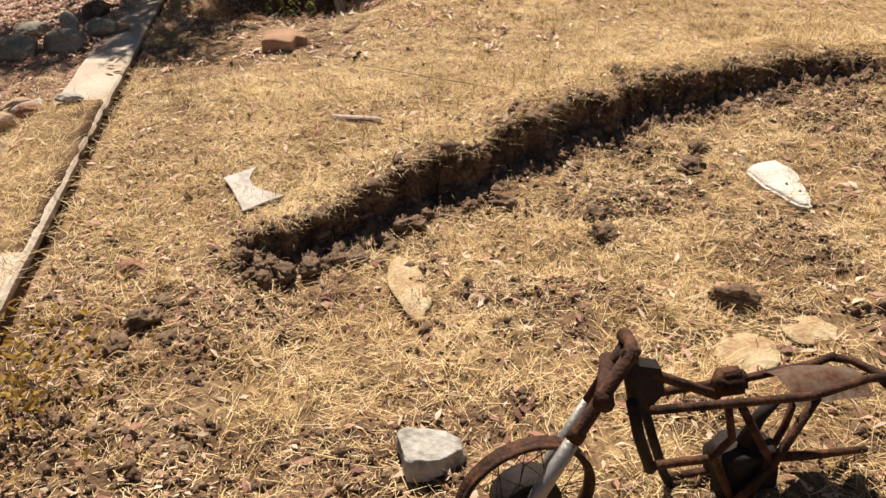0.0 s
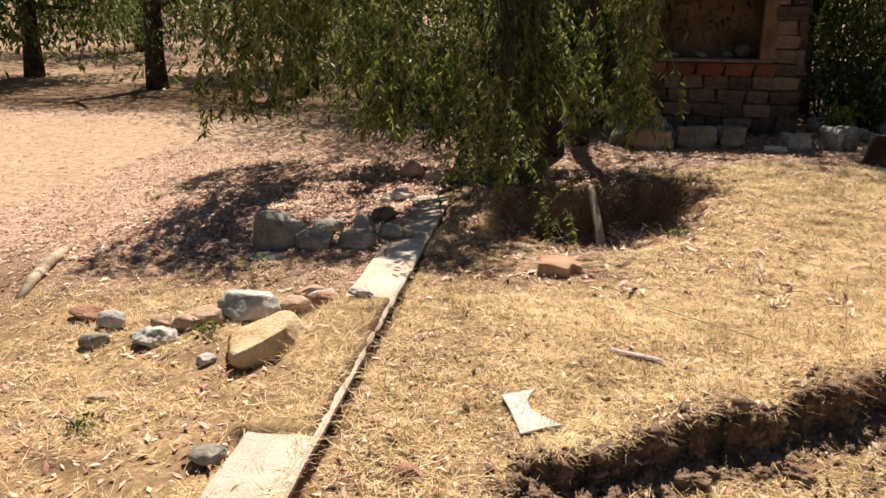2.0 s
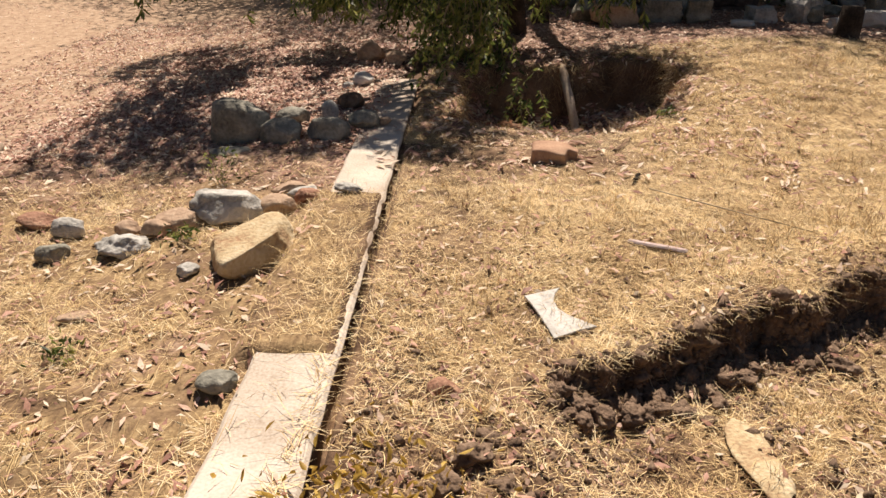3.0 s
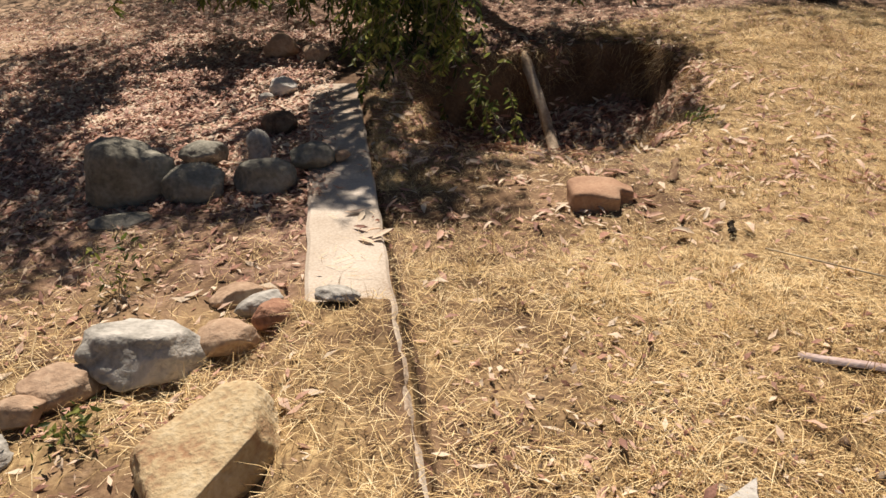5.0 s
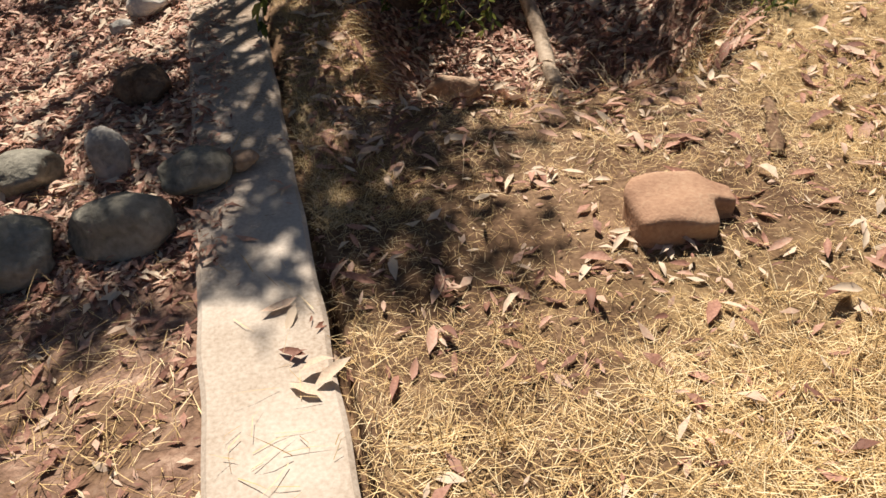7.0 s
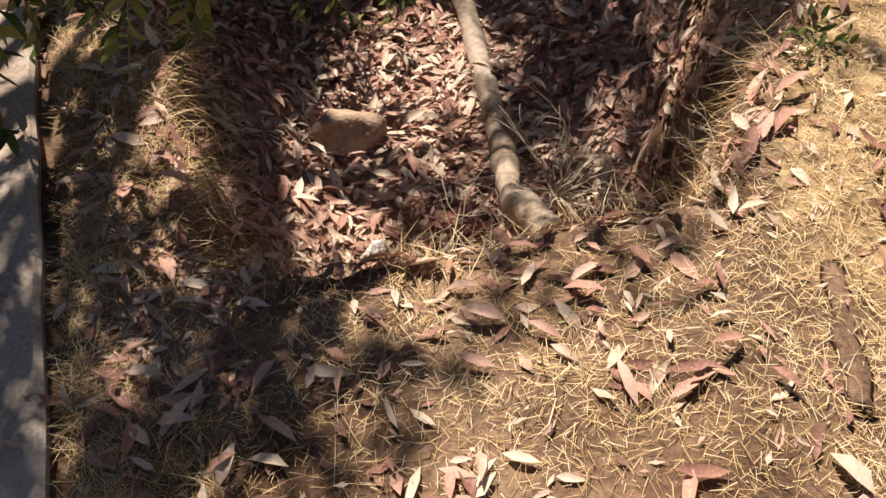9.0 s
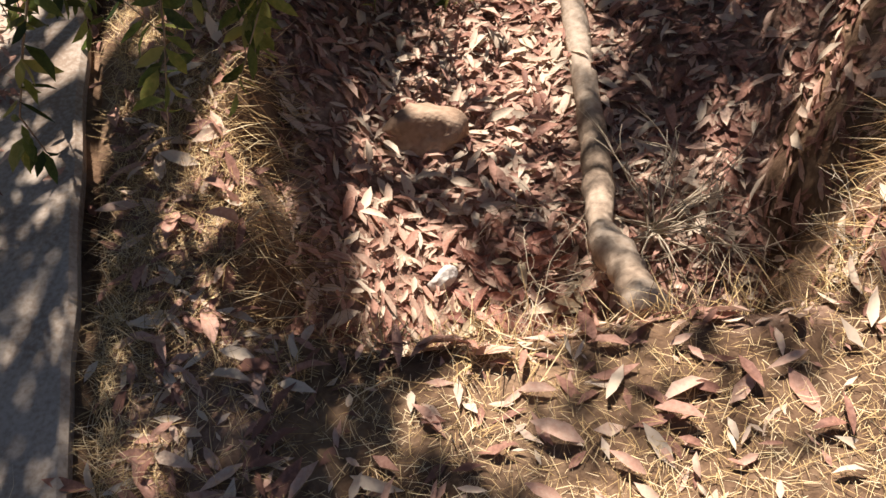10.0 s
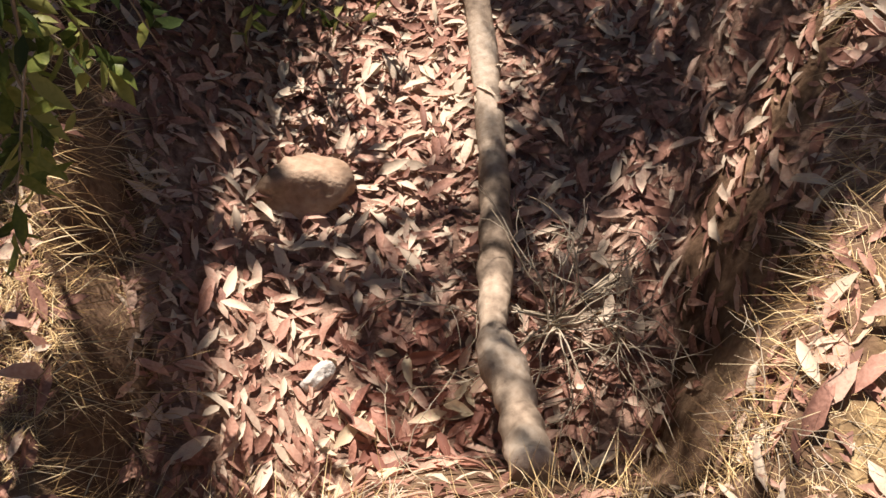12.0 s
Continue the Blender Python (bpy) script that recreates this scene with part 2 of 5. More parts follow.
def land(x, y):
    x, y = np.asarray(x, float), np.asarray(y, float)
    z = 0.13 + 0.0 * x
    kx = kerb_x(y)
    left = np.clip(kx - 0.32 - x, 0, 4)
    z = z - 0.075 * left + 0.02 * sstep(0, 0.3, left)
    # mound beside the pit, rise to the ruin
    z = z + 0.20 * np.exp(-((x - 1.9) ** 2 + (y - 8.8) ** 2) / 3.2) + 0.06 * sstep(9.5, 11.5, y) * sstep(-1.5, 0.5, x)
    # dug-out floor below the cut
    edge = cut_edge(x)
    face = sstep(0.022, -0.022, y - edge)
    z = z - 0.085 * sstep(4.7, 3.3, y) * sstep(-1.42, -1.0, x) * sstep(2.4, 1.0, x)
    depth = 0.175 * sstep(-0.75, -0.35, x) * (1 - 0.5 * sstep(1.6, 3.0, x)) * (0.82 + 0.18 * sstep(-1.3, -0.15, y - edge))
    z = z - depth * face - 0.02 * sstep(0.5, -1.0, y - edge) * sstep(-1.4, -0.6, x)
    z = z - 0.10 * sstep(3.3, 2.6, y) * sstep(-1.2, -0.5, x) * (1 - face)
    z = z + 0.05 * np.exp(-((y - edge - 0.18) / 0.22) ** 2) * sstep(-0.4, 0.3, x)
    # the pit
    d = pit_depth(x, y)
    steep = 0.06 + (0.22 + 0.12 * sstep(0.0, 0.3, x)) * sstep(-1.1, -0.6, x) * sstep(8.5, 7.9, y) + 0.04 * fnoise(x, y, 9.0, 12) * sstep(-0.9, -0.4, x) + 0.05 * sstep(7.9, 8.5, y)
    floor = 0.30 + 0.28 * sstep(-1.2, -0.75, x) - 0.14 * sstep(-0.1, 0.5, x) + 0.08 * np.exp(-((x + 0.15) ** 2 + (y - 7.95) ** 2) / 0.2) + 0.04 * fnoise(x, y, 3.1, 15)
    z = z - floor * sstep(0.0, 1.0, d / steep) - 0.03 * sstep(-0.25, 0.0, d)
    # soil over the kerb's middle stretch
    on = sstep(2.98, 3.08, y + 0.05 * fnoise(x, y, 7, 8)) * sstep(4.86, 4.74, y + 0.05 * fnoise(x, y, 8, 9))
    on = on * sstep(kx - 0.010, kx - 0.024, x + 0.012 * fnoise(x, y, 9.0, 6) + 0.006 * fnoise(x, y, 31.0, 4)) * sstep(kx - 0.45, kx - 0.35, x)
    z = np.where(on > 0, z * (1 - on) + 0.2 * on, z)
    under = sstep(0.0, 0.03, x - kx + 0.32) * sstep(0.0, -0.03, x - kx) * sstep(7.87, 7.82, y)
    z = np.where((under > 0) & (on < 0.4), np.minimum(z, 0.14), z)
    side = np.exp(-((x - kx - 0.010) / 0.016) ** 2) * sstep(8.15, 7.95, y)
    z = z - (0.03 + 0.10 * sstep(6.0, 5.4, y)) * side
    far = np.hypot(x, y - 5)
    z = z + 0.03 * np.clip(far - 24, 0, 60) + 0.10 * np.clip(far - 60, 0, 300)
    near = sstep(14, 8, far)
    dug = sstep(0.05, -0.15, y - edge) * sstep(-1.4, -1.1, x) * sstep(4.6, 4.2, y)
    z = z + dug * (0.022 * fnoise(x, y, 6.0, 21) + 0.020 * np.abs(fnoise(x, y, 13.0, 22)) + 0.012 * fnoise(x, y, 24.0, 23))
    return z + near * (0.022 * rough(x * 1.5, y * 1.5, 1) + 0.012 * fnoise(x, y, 11, 3) + 0.006 * fnoise(x, y, 31, 7))


def bare_soil(x, y):
    """Patches of dug earth below the cut."""
    low = (y < 4.6) & (x > kerb_x(y))
    return sstep(0.0, 0.3, rough(x * 3.1, y * 3.1, 14) + 0.3 * sstep(0.2, -0.8, x) * sstep(3.0, 2.2, y)) * sstep(0.1, -0.2, y - cut_edge(x)) * low


def straw_cover(x, y):
    d = pit_depth(x, y)
    kx = kerb_x(y)
    s = np.where(x > kx, 0.75 + 0.25 * sstep(4.2, 4.8, y) * sstep(-0.6, 0.4, x), 0.78 * sstep(6.3, 5.0, y) * sstep(-5.0, -3.6, x))
    s = s * sstep(0.1, -0.2, d) * (1 - 0.7 * sstep(0.5, -0.4, x + 0.3 * fnoise(x, y, 1.6, 3)) * sstep(4.6, 6.0, y)) * (1 - 0.35 * sstep(-0.4, -1.2, x))
    edge = cut_edge(x)
    low = (y < 4.6) & (x > kx)
    s = s * (1 - 0.3 * sstep(0.1, -0.2, y - edge) * low) * (1 - low * sstep(0.06, 0.04, y - edge) * sstep(-0.26, -0.16, y - edge) * sstep(-0.6, -0.3, x))
    s = s * (1 - 0.65 * np.exp(-((y - edge - 0.12) / 0.13) ** 2) * sstep(-0.3, 0.2, rough(x * 3.7, y * 3.7, 27)) * low * sstep(-0.9, -0.5, x))
    s = s * (1 - 0.8 * sstep(9.3, 10.2, y + 0.5 * fnoise(x, y, 1.1, 2))) * (1 - 0.95 * sstep(8.6, 9.4, y - 0.6 * np.clip(x, 0, 2)))
    return np.clip(s * (1 - 0.85 * bare_soil(x, y)), 0, 1)


def litter_cover(x, y):
    d = pit_depth(x, y)
    kx = kerb_x(y)
    s = np.where(x < kx - 0.3, 0.30 + 0.5 * sstep(4.6, 6.5, y), 0.12)
    s = s * (1 - 0.6 * sstep(-3.0, -6.5, x + 0.5 * fnoise(x, y, 0.8, 4)) * sstep(11.5, 10, y))
    s = np.maximum(s, 0.95 * sstep(-0.15, 0.2, d))
    s = np.maximum(s, 0.6 * sstep(-1.0, -1.2, x) * sstep(kx + 0.03, kx + 0.08, x) * sstep(5.9, 6.5, y) * sstep(9, 8.6, y))
    s = np.maximum(s, 0.85 * sstep(8.6, 9.5, y - 0.45 * np.clip(x, 0, 3)) * sstep(16, 13, y) * (x > -3.5))
    return np.clip(s * (1 - sstep(14, 20, y)), 0, 1)


def axis(fine0, fine1, step, far0, far1):
    mid = list(np.arange(fine0, fine1 + 1e-6, step))
    a, s = [fine0], step
    while a[-1] > far0:
        s *= 1.16
        a.append(a[-1] - s)
    b, s = [fine1], step
    while b[-1] < far1:
        s *= 1.16
        b.append(b[-1] + s)
    return np.array(a[:0:-1] + mid + b[1:])


gx, gy = axis(-2.6, 2.6, 0.028, -420, 420), axis(1.4, 9.7, 0.028, -420, 420)
gx = np.unique(np.concatenate([gx[(gx < -1.69) | (gx > -1.33)], np.arange(-1.69, -1.325, 0.009)]))
GX, GY = np.meshgrid(gx, gy)
GZ = land(GX, GY)
nx, ny = len(gx), len(gy)
idx = np.arange(nx * ny).reshape(ny, nx)
quads = np.stack([idx[:-1, :-1], idx[:-1, 1:], idx[1:, 1:], idx[1:, :-1]], -1).reshape(-1, 4)
gm = mesh_of("ground", np.stack([GX, GY, GZ], -1).reshape(-1, 3), quads, M_GROUND, True)
cover = gm.color_attributes.new("cover", "FLOAT_COLOR", "POINT")
lawn = sstep(-2.8, -4.4, GX) * sstep(5.0, 7.5, GY) * sstep(17.5, 15.5, GY) + 0.55 * sstep(20, 24, GY)
GS = np.hypot(land(GX + 0.03, GY) - land(GX - 0.03, GY), land(GX, GY + 0.03) - land(GX, GY - 0.03))
cover.data.foreach_set("color", np.stack([straw_cover(GX, GY) * sstep(0.12, 0.07, GS), litter_cover(GX, GY) * sstep(0.13, 0.08, GS), 0.9 * lawn, np.ones_like(GX)], -1).astype(np.float32).ravel())
ground = tagged(new("ground", gm), "dry earth with straw-coloured dead grass, a dug cut and a pit", "ground", kind="structure")

rng = np.random.default_rng(7)


def leaf_mesh(name, base, along, up, length, width, mat, curl=0.25, fold=0.12, simple=False):
    """Many lens-shaped leaves in one mesh: base points, directions, leaf normals, lengths and widths."""
    n = len(base)
    along = along / np.linalg.norm(along, axis=1, keepdims=True)
    side = np.cross(up, along)
    side /= np.linalg.norm(side, axis=1, keepdims=True) + 1e-9
    nor = np.cross(along, side)
    length, width = np.broadcast_to(length, n)[:, None], np.broadcast_to(width, n)[:, None]
    c = rng.uniform(-1, 1, (n, 1)) * curl
    if simple:
        mid = base + along * length * 0.45
        v = np.stack([base, mid - side * width * 0.5 + nor * length * c * 0.4, base + along * length, mid + side * width * 0.5 + nor * length * c * 0.4], 1).reshape(-1, 3)
        t = np.array([(0, 3, 1), (1, 3, 2)])
        return mesh_of(name, v, (np.arange(n)[:, None, None] * 4 + t).reshape(-1, 3), mat)
    rows = []
    for u, w, v in ((0, 0, 0), (0.33, -0.9, 1), (0.33, 0, 0), (0.33, 0.9, 1), (0.7, -0.75, 1), (0.7, 0, 0), (0.7, 0.75, 1), (1, 0, 0)):
        rows.append(base + along * length * u + side * width * 0.5 * w + nor * (length * c * (u - u * u) * 2 + width * fold * 2 * v))
    v = np.stack(rows, 1).reshape(-1, 3)
    t = np.array([(0, 2, 1), (0, 3, 2), (1, 2, 5), (1, 5, 4), (2, 3, 6), (2, 6, 5), (4, 5, 7), (5, 6, 7)])
    return mesh_of(name, v, (np.arange(n)[:, None, None] * 8 + t).reshape(-1, 3), mat)


def scatter(n, x0, x1, y0, y1, weight):
    x, y = rng.uniform(x0, x1, n), rng.uniform(y0, y1, n)
    keep = (rng.random(n) < weight(x, y)) & (np.hypot(land(x + 0.03, y) - land(x - 0.03, y), land(x, y + 0.03) - land(x, y - 0.03)) < np.where(pit_depth(x, y) > 0.02, np.where((y > 6.85) & (x < 0.1), 0.3, 0.19), 0.13))
    return x[keep], y[keep]


def slope_up(x, y, e=0.03):
    return np.stack([-(land(x + e, y) - land(x - e, y)) / (2 * e), -(land(x, y + e) - land(x, y - e)) / (2 * e), np.ones_like(x)], -1)


def top_of(x, y):
    """Ground or kerb top."""
    kx = kerb_x(y)
    on = (x < kx - 0.01) & (x > kx - 0.31) & (y < 7.84)
    return np.where(on, np.maximum(land(x, y), 0.182), land(x, y))


def lie(n, x, y, tilt=0.35, lift=0.012):
    up = slope_up(x, y) + rng.normal(0, tilt, (len(x), 3)) * (1, 1, 0)
    a = rng.uniform(0, 2 * np.pi, len(x))
    d = np.stack([np.cos(a), np.sin(a), np.zeros(len(x))], -1)
    d -= up * ((d * up).sum(1) / (up * up).sum(1))[:, None]
    return np.stack([x, y, top_of(x, y) + rng.uniform(0.002, lift, len(x))], -1), d, up

# ---- kerb ----
def kerb():
    bm = bmesh.new()
    ys = np.arange(1.4, 7.86, 0.05)
    prev = None
    for y in ys:
        kx = float(kerb_x(y))
        r = 0.006 * float(fnoise(y, 0, 9, 1)) - (0.012 if fnoise(y, 0, 17, 5) > 0.75 else 0)
        ll = 0.008 * float(fnoise(y, 0, 8, 3))
        q = [bm.verts.new(p) for p in ((kx - 0.32 + ll, y, -0.15), (kx - 0.32 + ll, y, 0.165), (kx - 0.305 + ll, y, 0.178), (kx - 0.16, y, 0.181), (kx - 0.012 + r, y, 0.179), (kx + r, y, 0.166), (kx + r - 0.006, y, 0.135), (kx + r - 0.03, y, 0.08), (kx + r - 0.035, y, -0.3))]
        if prev:
            for a in range(8):
                bm.faces.new((prev[a], q[a], q[a + 1], prev[a + 1]))
        else:
            bm.faces.new(q[::-1])
        prev = q
    bm.faces.new(prev)
    ob = part("concrete_kerb", bm, M_CONCRETE)
    bmod = ob.data
    for p in bmod.polygons:
        p.use_smooth = False
    return tagged(ob, "long weathered pale concrete kerb strip half buried in dry soil", "kerb")


kerb()


# ---- rocks ----
def rock(name, x, y, w, d, h, turn=0.0, mat=None, label="", seed=1, facets=7, sink=0.25, lumps=0.10, group="", z=None, tilt=0.0, cat="rock", cuts=()):
    r = random.Random(seed)
    bm = bmesh.new()
    bmesh.ops.create_icosphere(bm, subdivisions=4, radius=1.0)
    planes = [(Vector(c[:3]).normalized(), c[3]) for c in cuts]
    for _ in range(facets + 1):
        v = Vector((r.gauss(0, 1), r.gauss(0, 1), r.gauss(0, 0.8))).normalized()
        planes.append((v, r.uniform(0.62, 0.9)))
    off = Vector((r.uniform(0, 50), r.uniform(0, 50), r.uniform(0, 50)))
    for v in bm.verts:
        p = v.co.normalized()
        for nrm, k in planes:
            over = p.dot(nrm) - k
            if over > 0:
                p = p - nrm * over * 0.93
        f = 1 + lumps * noise.noise(p * 1.6 + off) + lumps * 0.45 * noise.noise(p * 4 + off) + lumps * 0.3 * noise.noise(p * 9 + off) + lumps * 0.15 * noise.noise(p * 22 + off)
        v.co = p * f
    lo = [min(v.co[k] for v in bm.verts) for k in range(3)]
    hi = [max(v.co[k] for v in bm.verts) for k in range(3)]
    for v in bm.verts:
        v.co = Vector(((v.co.x - (lo[0] + hi[0]) / 2) / (hi[0] - lo[0]) * w, (v.co.y - (lo[1] + hi[1]) / 2) / (hi[1] - lo[1]) * d, (v.co.z - lo[2]) / (hi[2] - lo[2]) * h * (1 + sink) - h * sink))
    ob = part(name, bm, mat)
    zz = float(top_of(np.array(x), np.array(y))) if z is None else z
    ob.matrix_world = pose(x, y, zz, tilt, 0, turn)
    return tagged(ob, label, cat, group)


rr0 = random.Random(77)
G1, G2 = "rocks beside the kerb", "row of dark rocks in the shade"
rock("boulder", -2.03, 3.97, 0.37, 0.54, 0.19, -24, M_SANDSTONE, "large tan sandstone boulder with a slanting flat top in dry grass", 11, 0, 0.3, 0.09, cuts=((-0.16, -0.42, 0.88, 0.48), (0.93, -0.36, 0.02, 0.62), (-0.2, 0.95, 0.2, 0.75), (-0.5, -0.85, 0.1, 0.75), (0.7, 0.6, 0.3, 0.7)))
rock("boulder", -2.30, 4.51, 0.42, 0.30, 0.155, -4, M_PALEROCK, "pale grey-white boulder resting among dry leaves", 23, 3, group=G1, lumps=0.16, cuts=((0, 0.3, 1, 0.68), (0.1, -1, 0.35, 0.72), (0.9, -0.3, 0.3, 0.74)))
rock("rock", -2.55, 4.43, 0.26, 0.20, 0.10, 30, M_TANROCK, "pinkish tan rock leaning on a pale boulder", 5, 6, group=G1)
rock("rock", -2.06, 4.58, 0.22, 0.19, 0.10, 10, M_TANROCK, "brown rounded rock in dry grass", 6, 6, group=G1)
rock("rock", -1.91, 4.70, 0.17, 0.14, 0.085, 70, M_REDROCK, "orange-brown rounded stone beside the kerb", 8, 4, group=G1)
rock("rock", -2.07, 4.92, 0.20, 0.13, 0.06, 15, M_TANROCK, "small tan stone in leaf litter", 9, 6, group=G1)
rock("rock", -1.98, 4.84, 0.19, 0.10, 0.06, 40, M_PALEROCK, "small pale stone in leaf litter", 10, 6, group=G1)
rock("rock", -1.69, 4.75, 0.16, 0.10, 0.055, -5, M_PALEROCK, "flat grey stone lying on the concrete kerb", 12, 4, group=G1, sink=0.1)
rock("rock", -2.63, 4.30, 0.16, 0.11, 0.09, 12, M_TANROCK, "cream-coloured angular stone in dry grass", 13, 8, group=G1)
rock("rock", -2.72, 4.10, 0.26, 0.20, 0.10, 30, M_PALEROCK, "pale knobbly stone in dry grass", 14, 7, lumps=0.25, group=G1)
rock("rock", -2.80, 4.33, 0.14, 0.12, 0.08, 0, M_TANROCK, "tan stone in dry grass", 15, 7, group=G1)
rock("rock", -2.30, 3.84, 0.11, 0.10, 0.05, 0, M_PALEROCK, "small whitish stone in the soil", 16, 7, group=G1)
rock("rock", -3.14, 4.36, 0.19, 0.13, 0.10, 10, M_PALEROCK, "greenish-grey stone on bare soil", 17, 6, group=G1)
rock("rock", -3.07, 4.06, 0.17, 0.12, 0.08, 35, M_GREYROCK, "grey stone on bare soil", 18, 7, group=G1)
rock("rock", -3.40, 4.52, 0.26, 0.17, 0.08, -10, M_REDROCK, "low brown stone in the soil", 19, 5, group=G1)
rock("rock", -1.83, 2.84, 0.15, 0.13, 0.06, 20, M_GREYROCK, "blue-grey cobble in dry grass by the kerb", 20, 4, group=G1)
rock("rock", -2.62, 3.40, 0.17, 0.08, 0.03, 20, M_TANROCK, "flat tan stone in dry grass", 21, 5, group=G1)
rock("boulder", -2.72, 6.12, 0.46, 0.34, 0.31, 8, M_GREYROCK, "big dark grey boulder in dappled shade", 31, 3, group=G2, cuts=((-0.95, -0.2, 0.1, 0.7), (0.35, 0, 0.9, 0.7)))
rock("rock", -2.40, 6.02, 0.31, 0.24, 0.17, 15, M_GREYROCK, "dark rounded rock in dappled shade", 32, 4, group=G2)
rock("rock", -2.06, 6.04, 0.31, 0.22, 0.16, 5, M_GREYROCK, "dark grey rock in leaf litter", 33, 5, group=G2)
rock("rock", -1.83, 6.20, 0.23, 0.18, 0.12, 12, M_GREYROCK, "smooth blue-black stone resting on the kerb", 34, 3, sink=0.1, group=G2)
rock("rock", -1.69, 6.26, 0.10, 0.08, 0.06, 0, M_TANROCK, "small brown stone resting on the kerb", 35, 5, sink=0.1, group=G2)
rock("rock", -2.12, 6.42, 0.13, 0.10, 0.17, 10, M_PALEROCK, "pale upright stone in leaf litter", 36, 7, group=G2, tilt=-10)
rock("rock", -2.43, 6.48, 0.26, 0.20, 0.13, 0, M_GREYROCK, "grey rock behind darker rocks", 37, 6, group=G2)
rock("rock", -2.70, 5.80, 0.30, 0.16, 0.05, 12, M_GREYROCK, "flat dark stone in front of a boulder", 38, 4, group=G2)
rock("rock", -2.06, 6.98, 0.22, 0.18, 0.12, 0, M_CLOD, "dark lumpy stone in leaf litter", 39, 6, group=G2)
rock("rock", -2.10, 7.84, 0.20, 0.17, 0.12, 20, M_WHITE, "white stone beside the end of the kerb", 40, 5, group=G2)
rock("rock", -2.20, 7.62, 0.11, 0.09, 0.07, 0, M_PALEROCK, "small pale stone in leaf litter", 41, 6, group=G2)
rock("rock", -2.19, 8.92, 0.28, 0.22, 0.20, 0, M_TANROCK, "brownish rock under hanging foliage", 42, 6, group=G2)
rock("rock", -1.90, 8.75, 0.22, 0.2, 0.13, 0, M_TANROCK, "brown rock under hanging foliage", 43, 6, group=G2)
rock("rock", -0.75, 7.58, 0.28, 0.19, 0.13, -10, M_TANROCK, "smooth tan stone bedded in leaves in the pit", 44, 3, sink=0.4)
rock("rock", -0.80, 7.02, 0.10, 0.06, 0.05, 30, M_WHITE, "small whitish stone among leaves in the pit", 45, 7)
rock("brick", -1.05, 3.02, 0.13, 0.11, 0.06, 30, M_REDROCK, "weathered orange-brown brick fragment in dry grass", 46, 9, cat="brick")


def cream_stone():
    """Flat six-sided stone with a chipped front corner."""
    bm = bmesh.new()
    outline = [(1.87, 3.64), (1.95, 3.71), (2.07, 3.72), (2.11, 3.57), (2.04, 3.30), (2.0, 3.20), (1.95, 3.24), (1.88, 3.46)]
    cx, cy = 2.0, 3.53
    ring = [(bm.verts.new(((x - cx) * 0.94, (y - cy) * 0.94, 0.04)), bm.verts.new((x - cx, y - cy, 0.015)), bm.verts.new(((x - cx) * 0.92, (y - cy) * 0.92, -0.05))) for x, y in outline]
    n = len(ring)
    bm.faces.new([q[0] for q in ring][::-1])
    bm.faces.new([q[2] for q in ring])
    for k in range(n):
        for j in (0, 1):
            bm.faces.new((ring[k][j], ring[(k + 1) % n][j], ring[(k + 1) % n][j + 1], ring[k][j + 1]))
    bmesh.ops.recalc_face_normals(bm, faces=list(bm.faces))
    bmesh.ops.bevel(bm, geom=list(bm.edges), offset=0.012, segments=2, affect="EDGES")
    bmesh.ops.triangulate(bm, faces=list(bm.faces))
    bmesh.ops.subdivide_edges(bm, edges=list(bm.edges), cuts=2, use_grid_fill=True)
    for v in bm.verts:
        v.co += Vector((1, 1, 1)) * 0.003 * noise.noise(v.co * 14) + Vector((0, 0, 0.006)) * noise.noise(v.co * 5)
    ob = part("rock", bm, M_WHITE)
    ob.matrix_world = pose(cx - 0.04, cy - 0.16, float(top_of(np.array(cx), np.array(cy))) - 0.004)
    return tagged(ob, "cream-white angular stone with a chipped corner", "rock")


cream_stone()

rock("rock", 0.10, 2.90, 0.17, 0.54, 0.03, 10, M_SANDSTONE, "long pale brown flat stone in the dug soil", 48, 4, sink=0.5)
rock("rock", 0.07, 1.87, 0.24, 0.17, 0.085, -14, M_PALEROCK, "grey angular stone block in dry grass", 49, 2, cuts=((0.1, 0, 1, 0.55), (-0.9, -0.3, 0, 0.6), (0.8, -0.6, 0, 0.6), (0, 1, 0, 0.6), (0.2, -1, 0.1, 0.6)))
rock("rock", 1.28, 2.22, 0.26, 0.22, 0.03, 0, M_SANDSTONE, "dusty flat stone in dry grass", 50, 4, sink=0.4)
rock("rock", 1.56, 2.28, 0.22, 0.2, 0.03, 30, M_SANDSTONE, "dusty flat stone in dry grass", 51, 4, sink=0.4)
for k, (x, y, s) in enumerate([(1.05, 3.35, 0.17), (1.02, 3.15, 0.18), (1.75, 3.85, 0.17), (1.62, 3.65, 0.17), (1.36, 2.52, 0.2), (-0.3, 3.12, 0.16), (-0.12, 3.2, 0.15), (0.05, 3.3, 0.14), (-0.45, 3.1, 0.15), (0.62, 3.55, 0.15), (-0.92, 2.62, 0.16), (-0.82, 2.52, 0.13), (-1.0, 2.5, 0.14), (-0.88, 2.75, 0.12), (-0.2, 3.28, 0.12), (0.18, 3.42, 0.13), (-0.02, 3.16, 0.1), (0.3, 3.5, 0.11)]):
    rock("soil_clod", x, y, s, s * 0.8, s * 0.36, 40 * k, M_CLOD, "crumbly dark brown clod of dug soil", 60 + k, 2, sink=0.5, lumps=0.6, group="clods of dug soil", cat="soil clod")


